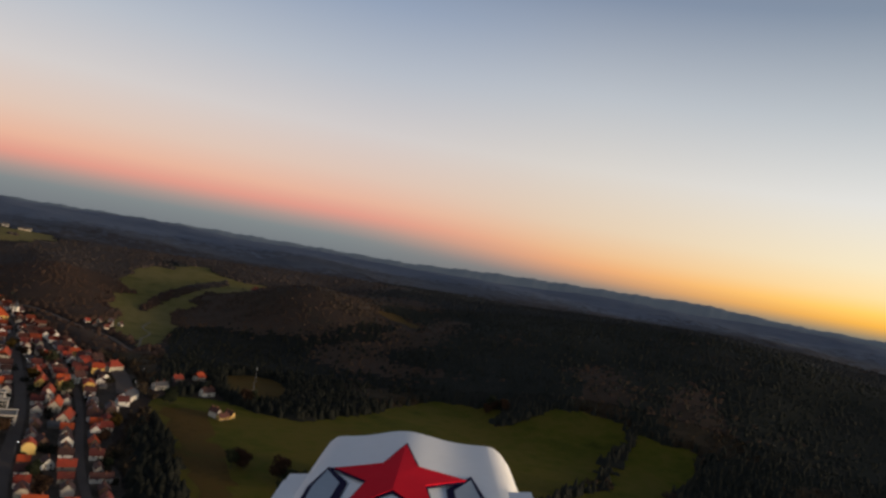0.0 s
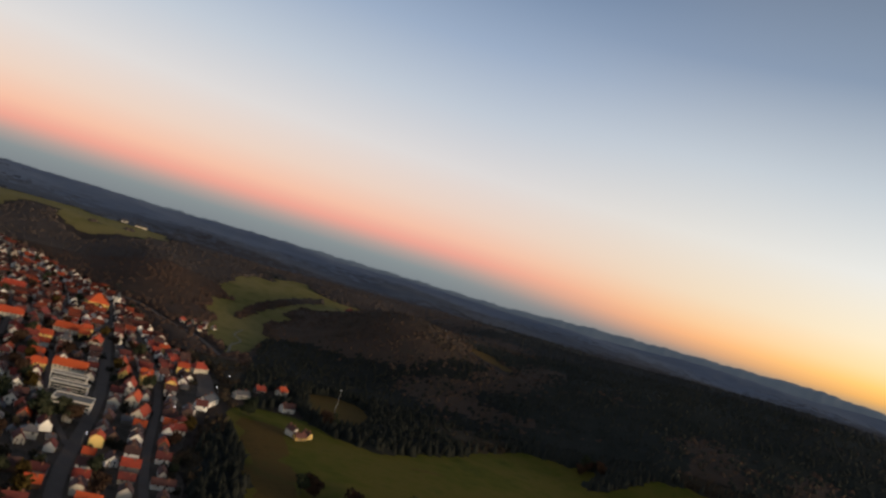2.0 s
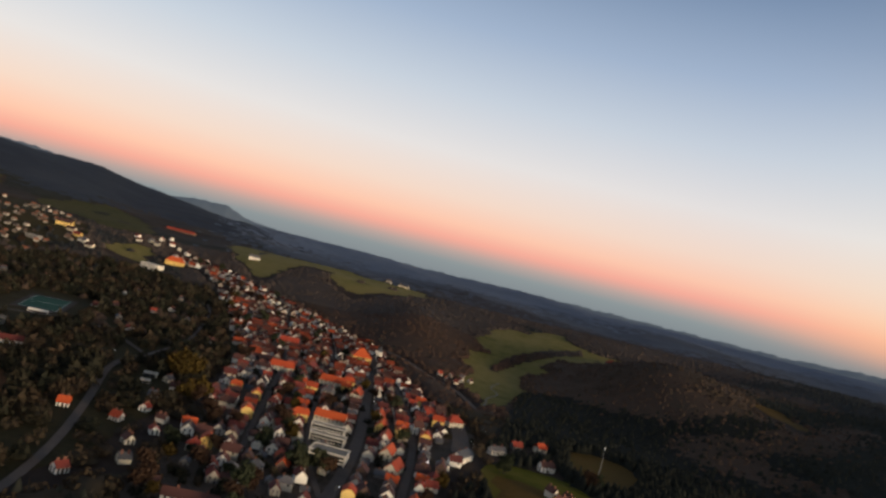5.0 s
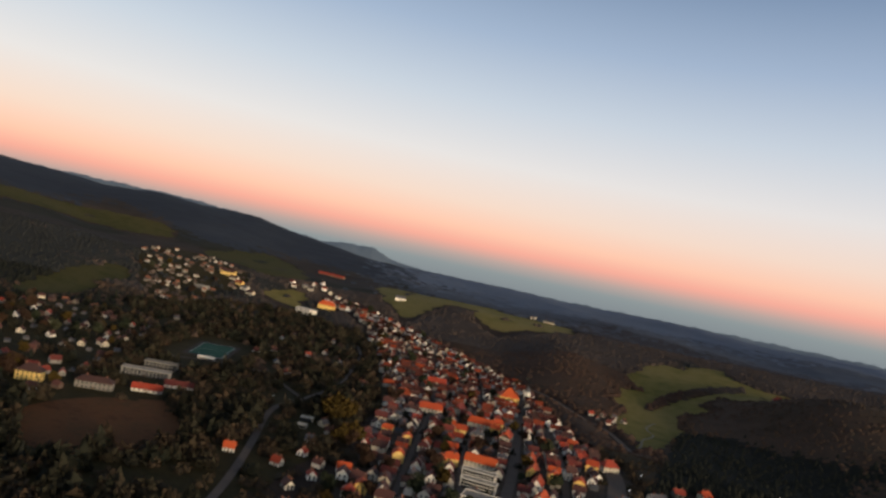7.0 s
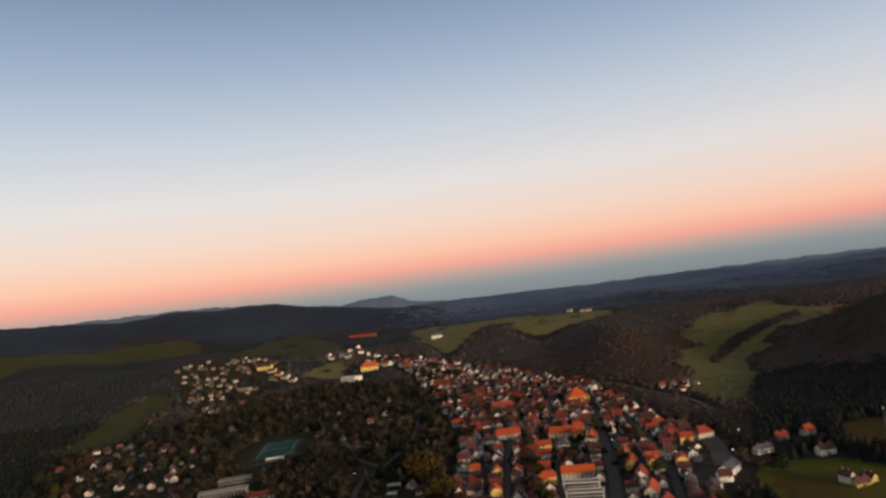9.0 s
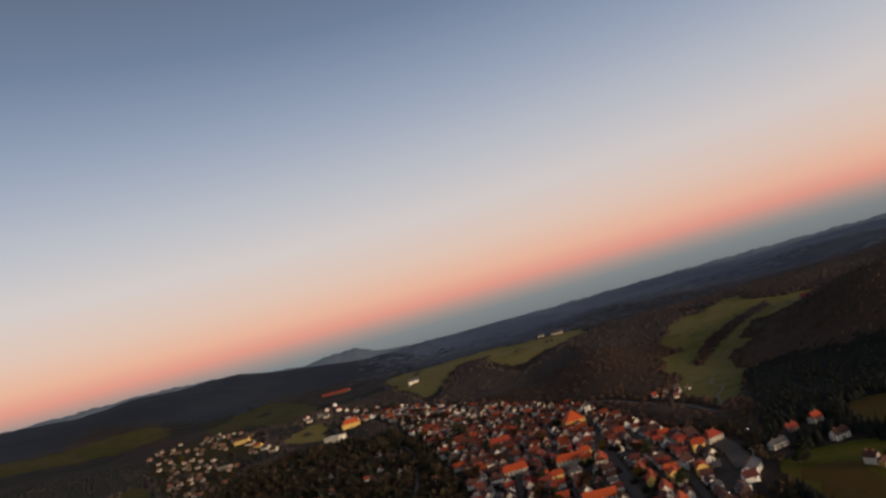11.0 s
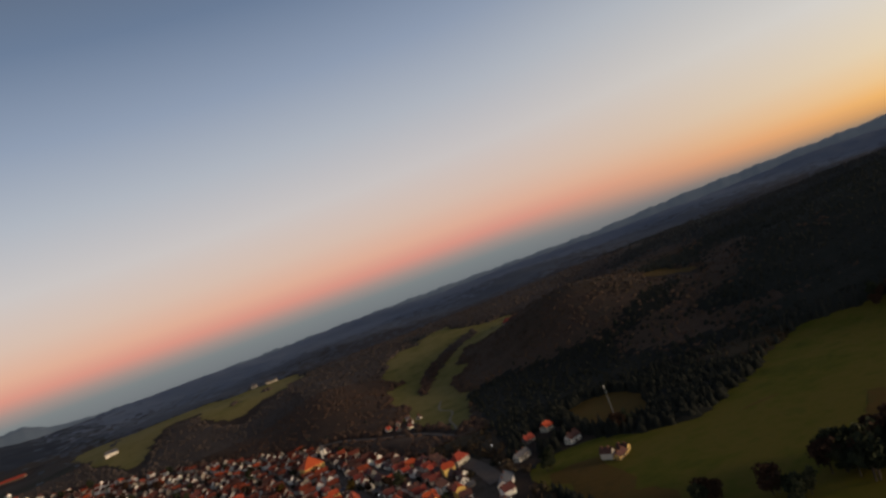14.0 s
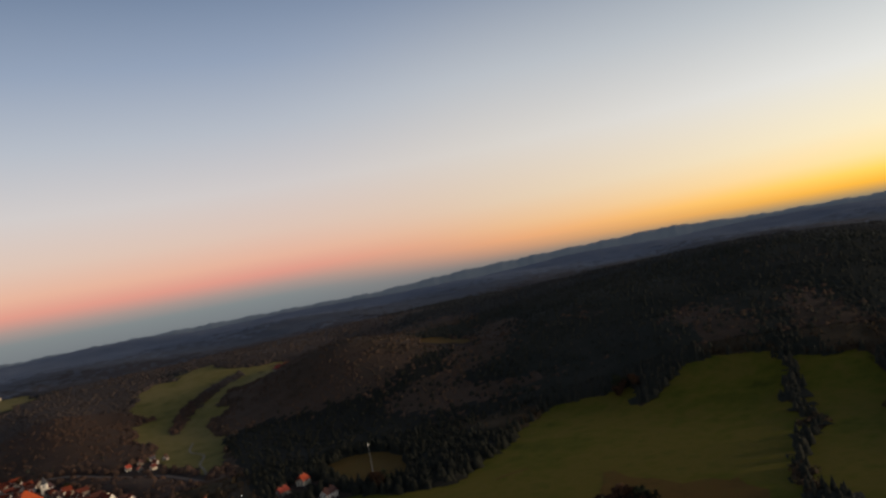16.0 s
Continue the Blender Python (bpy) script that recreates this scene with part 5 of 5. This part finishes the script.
def make_town():
    rng = np.random.RandomState(31)
    spots = []
    for x, y, turn in along_roads():
        spots.append((x, y, turn + (90 if rng.rand() < 0.4 else 0) + rng.randn() * 4))
        TAKEN.append((x, y, 5.4))
    for x, y in house_spots(TOWN_EDGE, 11.4, 14.5, 41, gap=6.2):
        if y > 1050 and x < -150 - 0.4 * (y - 1250) and rng.rand() < 0.3:
            continue
        if x < -66 and y < 640 and rng.rand() < 0.75:
            continue
        if y < 600 and rng.rand() < (0.72 if y < 490 else 0.3):
            continue
        if free_spot(x, y, 4.6):
            spots.append((x, y, 8 + rng.randn() * 9 + (90 if rng.rand() < 0.5 else 0)))
            TAKEN.append((x, y, 5.4))
    spa = []
    for x, y in house_spots(SPA_EDGE, 17, 21, 43, wild=0.9):
        if rng.rand() < 0.5 and free_spot(x, y, 4.5):
            spa.append((x, y, 20 + rng.randn() * 20 + (90 if rng.rand() < 0.5 else 0)))
            TAKEN.append((x, y, 5.0))
    upper = []
    for x, y in house_spots(VILLAGE_EDGE, 15, 21, 47, wild=1.3):
        close = math.sin(x / 31 + 1.4 * math.sin(y / 47)) * math.cos(y / 39 + 0.6)
        if rng.rand() < (0.75 if close > 0.1 else 0.2) and free_spot(x, y, 4):
            upper.append((x, y, rng.randn() * 25 + (90 if rng.rand() < 0.5 else 0)))
            TAKEN.append((x, y, 6.5))
    spots.sort(key=lambda p: p[1])
    near, rest = spots[:290], spots[290:]
    dusky = [8, 4, 3, 4, 1, 10, 11, 8, 5, 7, 1, 3]
    core = [0, 1, 1, 2, 3, 3, 4, 5, 8, 7, 8, 10, 9, 10, 10, 11, 1, 12, 6, 1, 3]
    for x, y, turn in near:
        some = core if y > 500 else dusky
        set_house(some[rng.randint(len(some))], x, y, turn, (0.80 if y < 520 else 0.92) + 0.2 * rng.rand())
    for x, y, turn in spa[:75]:
        set_house((3, 8, 5, 4, 10, 8, 5, 10, 4)[rng.randint(9)], x, y, turn, 0.72 + 0.2 * rng.rand())
    far_houses("far_town", rest, "far gabled town houses, red and orange tiled PART", 51, M["tile_far"])
    far_houses("upper_village", upper + spa[75:], "pale village houses with brown and grey PART", 52, M["tile_village"], 0.7, "wall_village")


M["wall_village"] = material("village_house_walls", [(0.05, 0.042, 0.036), (0.09, 0.075, 0.064), (0.16, 0.135, 0.11), (0.34, 0.30, 0.25), (0.70, 0.64, 0.55)], 6, fine=1.0, pick="tone")
M["tile_village"] = material("village_roof_tiles", [(0.06, 0.055, 0.055), (0.11, 0.075, 0.06), (0.18, 0.085, 0.055), (0.30, 0.10, 0.05)], 4, fine=1.0, pick="tone")
make_town()

# ---- sports pitch, mast, lamps ----


def make_pitch():
    ob = new("sports_pitch")
    cx, cy, turn = -331, 898, 14
    z = place(cx, cy)
    bm = bmesh.new()
    block(bm, -24, 24, -50, 50, -0.6, 0.75)
    part("track", bm, M["court"], ob)
    bm = bmesh.new()
    block(bm, -19, 19, -42, 42, 0.76, 0.80)
    part("turf", bm, M["turf"], ob, "blue-green artificial turf")
    for x0, x1, y0, y1 in ((-18, 18, -41, -40.7), (-18, 18, 40.7, 41), (-18, -17.7, -40.7, 40.7), (17.7, 18, -40.7, 40.7), (-17.7, 17.7, -0.15, 0.15)):
        bm = bmesh.new()
        block(bm, x0, x1, y0, y1, 0.805, 0.82)
        part("line", bm, M["paint_line"], ob)
    ob.matrix_basis = pose(cx, cy, z, 0, 0, turn)
    for k in range(-5, 6):
        TAKEN.append((cx - 12 * k * math.sin(radians(turn)), cy + 12 * k * math.cos(radians(turn)), 30))
    tagged(ob, "blue-green sports pitch in a dark running track", "sports pitch")


make_pitch()


def make_mast(x, y):
    ob = new("mast")
    for k in range(3):
        a = k * 2.094
        bm = bmesh.new()
        bmesh.ops.create_cone(bm, cap_ends=True, segments=6, radius1=0.11, radius2=0.06, depth=30)
        bmesh.ops.translate(bm, verts=bm.verts, vec=(math.cos(a) * 0.4, math.sin(a) * 0.4, 14))
        part("leg", bm, M["steel"], ob)
    for k in range(9):
        bm = bmesh.new()
        bmesh.ops.create_cone(bm, cap_ends=True, segments=6, radius1=0.44, radius2=0.44, depth=0.12)
        bmesh.ops.translate(bm, verts=bm.verts, vec=(0, 0, 2 + 3.2 * k))
        part("brace", bm, M["steel"], ob)
    bm = bmesh.new()
    block(bm, -0.4, 0.4, -0.2, 0.2, 26.5, 28)
    part("antenna", bm, M["paint_line"], ob)
    ob.matrix_basis = pose(x, y, place(x, y))
    tagged(ob, "pale steel lattice mast beside a wood", "mast")


make_mast(240, 697)


def make_lamp(first):
    ob = new("street_lamp")
    bm = bmesh.new()
    bmesh.ops.create_cone(bm, cap_ends=True, segments=8, radius1=0.12, radius2=0.07, depth=8.5)
    bmesh.ops.translate(bm, verts=bm.verts, vec=(0, 0, 3.75))
    part("pole", bm, M["steel"], ob)
    bm = bmesh.new()
    block(bm, -0.06, 1.4, -0.06, 0.06, 7.9, 8.05)
    part("arm", bm, M["steel"], ob)
    bm = bmesh.new()
    bmesh.ops.create_uvsphere(bm, u_segments=10, v_segments=6, radius=0.3)
    bmesh.ops.scale(bm, verts=bm.verts, vec=(1.2, 0.8, 0.6))
    bmesh.ops.translate(bm, verts=bm.verts, vec=(1.4, 0, 7.75))
    part("lamp_head", bm, M["lamp"], ob, "lit white lamp head")
    ob.matrix_basis = pose(*first, place(*first))
    return tagged(ob, "lit street lamp on a steel pole", "street lamp", "street lamps")


M["lamp"] = material("lit_lamp", [(0.95, 0.93, 0.88), (1.0, 0.98, 0.92)], 1, glow=4.0)
LAMP = make_lamp((143, 752))
for x, y, turn in ((41, 760, 180), (84, 600, 0), (128, 690, 180), (28, 505, 0), (-188, 720, 0)):
    copy_thing(LAMP, pose(x, y, place(x, y), 0, 0, turn))

# ---- trees that stand on their own ----


def tree(tall, wide, leaf, label, seed, leaves=620, category="tree"):
    """A tapered trunk with limbs and a crown of many small clumps of leaves."""
    rng = np.random.RandomState(seed)
    ob = new("tree")
    bm = bmesh.new()
    bmesh.ops.create_cone(bm, cap_ends=True, segments=7, radius1=tall * 0.028, radius2=tall * 0.010, depth=tall * 0.72)
    bmesh.ops.translate(bm, verts=bm.verts, vec=(0, 0, tall * 0.34))
    ends = []
    for k in range(6):
        a, up = k * 1.05 + rng.rand(), 0.30 + 0.07 * k
        end = Vector((math.cos(a) * wide * 0.32, math.sin(a) * wide * 0.32, tall * (up + 0.22)))
        base = Vector((0, 0, tall * up))
        made = bmesh.ops.create_cone(bm, cap_ends=True, segments=5, radius1=tall * 0.011, radius2=tall * 0.004, depth=(end - base).length)
        m = Matrix.Translation((base + end) / 2) @ (end - base).to_track_quat("Z", "Y").to_matrix().to_4x4()
        bmesh.ops.transform(bm, matrix=m, verts=made["verts"])
        ends.append(end)
    part("trunk", bm, M["bark"], ob)
    heads = [Vector((0, 0, tall * 0.8))] + ends + [Vector(((rng.rand() - 0.5) * wide * 0.5, (rng.rand() - 0.5) * wide * 0.5, tall * (0.38 + 0.5 * rng.rand()))) for _ in range(8)]
    verts, faces = [], []
    for k in range(leaves):
        h = heads[rng.randint(len(heads))]
        out = Vector(rng.randn(3))
        out = out.normalized() * (0.45 + 0.55 * rng.rand()) * wide * 0.24
        out.z *= 0.85
        c = h + out
        s = wide * (0.032 + 0.04 * rng.rand())
        q = Euler(rng.rand(3) * 6.28).to_matrix()
        at = len(verts)
        for p in ((-1, -0.7, 0), (1, -0.8, 0.25), (0.9, 0.8, -0.2), (-0.8, 0.9, 0.3)):
            verts.append(tuple(c + q @ (Vector(p) * s)))
        faces += [(at, at + 1, at + 2), (at, at + 2, at + 3)]
    part("crown", mesh_of("crown", verts, faces, leaf, True), None, ob)
    return tagged(ob, label, category, "single trees")


def make_trees():
    rng = np.random.RandomState(61)
    firsts = [tree(13, 11, M["leaf_brown"], "broad tree with thin brown autumn leaves", 1), tree(15, 11, M["leaf_green"], "tall dark green tree among the houses", 2),
              tree(12, 10, M["leaf_gold"], "tree with golden autumn leaves", 3), tree(9, 8, M["leaf_green"], "small dark green garden tree", 4)]
    used = set()

    def plant(k, x, y, size=1.0):
        m = pose(x, y, place(x, y), 0, 0, rng.rand() * 360)
        if k not in used:
            used.add(k)
            ob = firsts[k]
            ob.scale = (size,) * 3
            ob.matrix_basis = m @ Matrix.Diagonal((size, size, size, 1))
        else:
            ob = copy_thing(firsts[k], m)
            ob.scale = (size,) * 3

    for edge, most in ((TOWN_EDGE, 130), (SPA_EDGE, 48), (VILLAGE_EDGE, 12)):
        lo, hi = edge.min(0), edge.max(0)
        tries = 0
        n = 0
        while n < most and tries < 6000:
            tries += 1
            x, y = lo[0] + rng.rand() * (hi[0] - lo[0]), lo[1] + rng.rand() ** 1.5 * (hi[1] - lo[1])
            if inside(edge, np.array([x]), np.array([y]))[0] and not near_road(x, y, 3) and free_spot(x, y, 1.6):
                plant((0, 1, 2, 3, 3, 1, 0, 0)[rng.randint(8)], x, y, 0.7 + 0.5 * rng.rand())
                TAKEN.append((x, y, 2.5))
                n += 1
    # the smaller trees and shrubs of the gardens
    spots = []
    while len(spots) < 420:
        x, y = -160 + 300 * rng.rand(), 350 + 900 * rng.rand()
        if inside(TOWN_EDGE, np.array([x]), np.array([y]))[0] and not near_road(x, y, 2) and free_spot(x, y, 1.2):
            spots.append((x, y))
    wood("garden_trees", np.array(spots), ROUND_PARK, (2.9, 3.4), M["park_leaf"], "small brown and dark green garden trees and shrubs", 12)
    # copses on the meadow and by the road
    for x, y, reach, n, size in ((236, 428, 27, 34, 1.35), (167, 478, 9, 6, 0.9), (186, 440, 14, 8, 1.1), (492, 630, 14, 7, 0.9), (8, 540, 11, 5, 1.1), (-122, 705, 13, 7, 1.7), (-98, 640, 10, 4, 1.4), (150, 640, 8, 3, 1.0), (222, 660, 10, 4, 1.0)):
        for _ in range(n):
            a, r = rng.rand() * 6.28, reach * math.sqrt(rng.rand())
            plant((2, 0, 2, 2)[rng.randint(4)] if x < -90 else (1, 1, 3, 0)[rng.randint(4)], x + r * math.cos(a), y + r * math.sin(a), size * (0.8 + 0.4 * rng.rand()))


make_trees()

make_woods()

# ---- the model aircraft from which the film was taken, where its flight begins ----


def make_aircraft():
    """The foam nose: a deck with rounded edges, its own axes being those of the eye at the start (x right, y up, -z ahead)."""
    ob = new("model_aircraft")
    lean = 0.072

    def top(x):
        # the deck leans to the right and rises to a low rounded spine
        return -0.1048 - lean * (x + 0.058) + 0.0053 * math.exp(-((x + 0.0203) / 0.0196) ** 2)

    bm = bmesh.new()
    rows = []
    for ahead, drop, narrow in ((0.437, 0.030, 0.80), (0.434, 0.014, 0.90), (0.426, 0.004, 0.96), (0.412, 0.0, 1.0), (0.37, 0.0, 1.02), (0.32, 0.0, 1.04), (0.27, 0.0, 1.05), (0.22, -0.001, 1.06)):
        ring = []
        for k in range(25):
            x = -0.0155 + 0.0520 * narrow * (-1 + 2 * k / 24)
            edge = abs(-1 + 2 * k / 24)
            y = top(x) - drop - 0.010 * max(0.0, edge - 0.78) ** 2 / 0.048
            ring.append((x, y, -ahead))
        ring = [(ring[0][0] - 0.002, ring[0][1] - 0.05, -ahead), (ring[0][0] - 0.002, ring[0][1] - 0.012, -ahead)] + ring + [(ring[-1][0] + 0.002, ring[-1][1] - 0.012, -ahead), (ring[-1][0] + 0.002, ring[-1][1] - 0.05, -ahead)]
        rows.append([bm.verts.new(p) for p in ring])
    for a, b in zip(rows[:-1], rows[1:]):
        for k in range(len(a) - 1):
            bm.faces.new((a[k], a[k + 1], b[k + 1], b[k]))
        bm.faces.new((a[-1], a[0], b[0], b[-1]))
    bm.faces.new(rows[0])
    bm.faces.new(rows[-1])
    for f in bm.faces:
        f.smooth = True
    hull = part("fuselage", bm, M["foam"], ob)
    for side, x0, x1, y0 in ((-1, -0.0775, -0.058, -0.1092), (1, 0.026, 0.0437, -0.1123)):
        bm = bmesh.new()
        block(bm, x0, x1, y0 - 0.03, y0, -0.36 if side < 0 else -0.342, -0.2)
        bmesh.ops.bevel(bm, geom=list(bm.edges), offset=0.003, segments=2, affect="EDGES")
        part("hatch_rail", bm, M["foam"], ob)

    def decal(name, points, mat, lift, parent):
        """A flat sticker that follows the deck; its outline in metres, x to the right and ahead."""
        bm = bmesh.new()
        up = [bm.verts.new((x, top(x) + lift, -z)) for x, z in points]
        dn = [bm.verts.new((x, top(x) + lift - 0.0004, -z)) for x, z in points]
        mid, low = bm.verts.new((sum(p[0] for p in points) / len(points), top(sum(p[0] for p in points) / len(points)) + lift, -sum(p[1] for p in points) / len(points))), None
        for k in range(len(points)):
            j = (k + 1) % len(points)
            bm.faces.new((up[k], up[j], mid))
            bm.faces.new((up[k], dn[k], dn[j], up[j]))
        return part(name, bm, mat, parent)

    def star(cx, cz, wide, deep, inner):
        out = []
        for k in range(10):
            a = math.pi / 2 + k * math.pi / 5 - 0.05
            r = 1.0 if k % 2 == 0 else inner
            out.append((cx + wide * r * math.cos(a), cz + deep * r * math.sin(a)))
        return out

    decal("star_border", star(-0.0205, 0.329, 0.0352, 0.0560, 0.42), M["ink"], 0.0009, ob)
    decal("star", star(-0.0205, 0.329, 0.0325, 0.0510, 0.42), M["star_red"], 0.0015, ob)
    for s, cx in ((-1, -0.0535), (1, 0.0125)):
        decal("wing_border", [(cx + s * 0.001, 0.352), (cx + s * 0.006, 0.322), (cx + s * 0.006, 0.300), (cx - s * 0.010, 0.300), (cx - s * 0.011, 0.327)], M["ink"], 0.0006, ob)
        decal("wing_mark", [(cx + s * 0.0006, 0.345), (cx + s * 0.0038, 0.321), (cx + s * 0.0038, 0.303), (cx - s * 0.006, 0.303), (cx - s * 0.0075, 0.326)], M["mark_grey"], 0.0011, ob)
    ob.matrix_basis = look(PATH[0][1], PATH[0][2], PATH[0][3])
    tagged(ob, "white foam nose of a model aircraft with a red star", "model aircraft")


M["foam"] = material("white_foam", [(0.84, 0.84, 0.84), (0.90, 0.90, 0.90)], 0.05, fine=0.004)
M["star_red"] = material("red_sticker", [(0.72, 0.010, 0.026), (0.80, 0.014, 0.034)], 0.05, fine=0.004)
M["ink"] = material("dark_blue_ink", [(0.012, 0.010, 0.040), (0.018, 0.014, 0.050)], 0.05, fine=0.004)
M["mark_grey"] = material("grey_sticker", [(0.34, 0.40, 0.46), (0.40, 0.46, 0.52)], 0.05, fine=0.004)
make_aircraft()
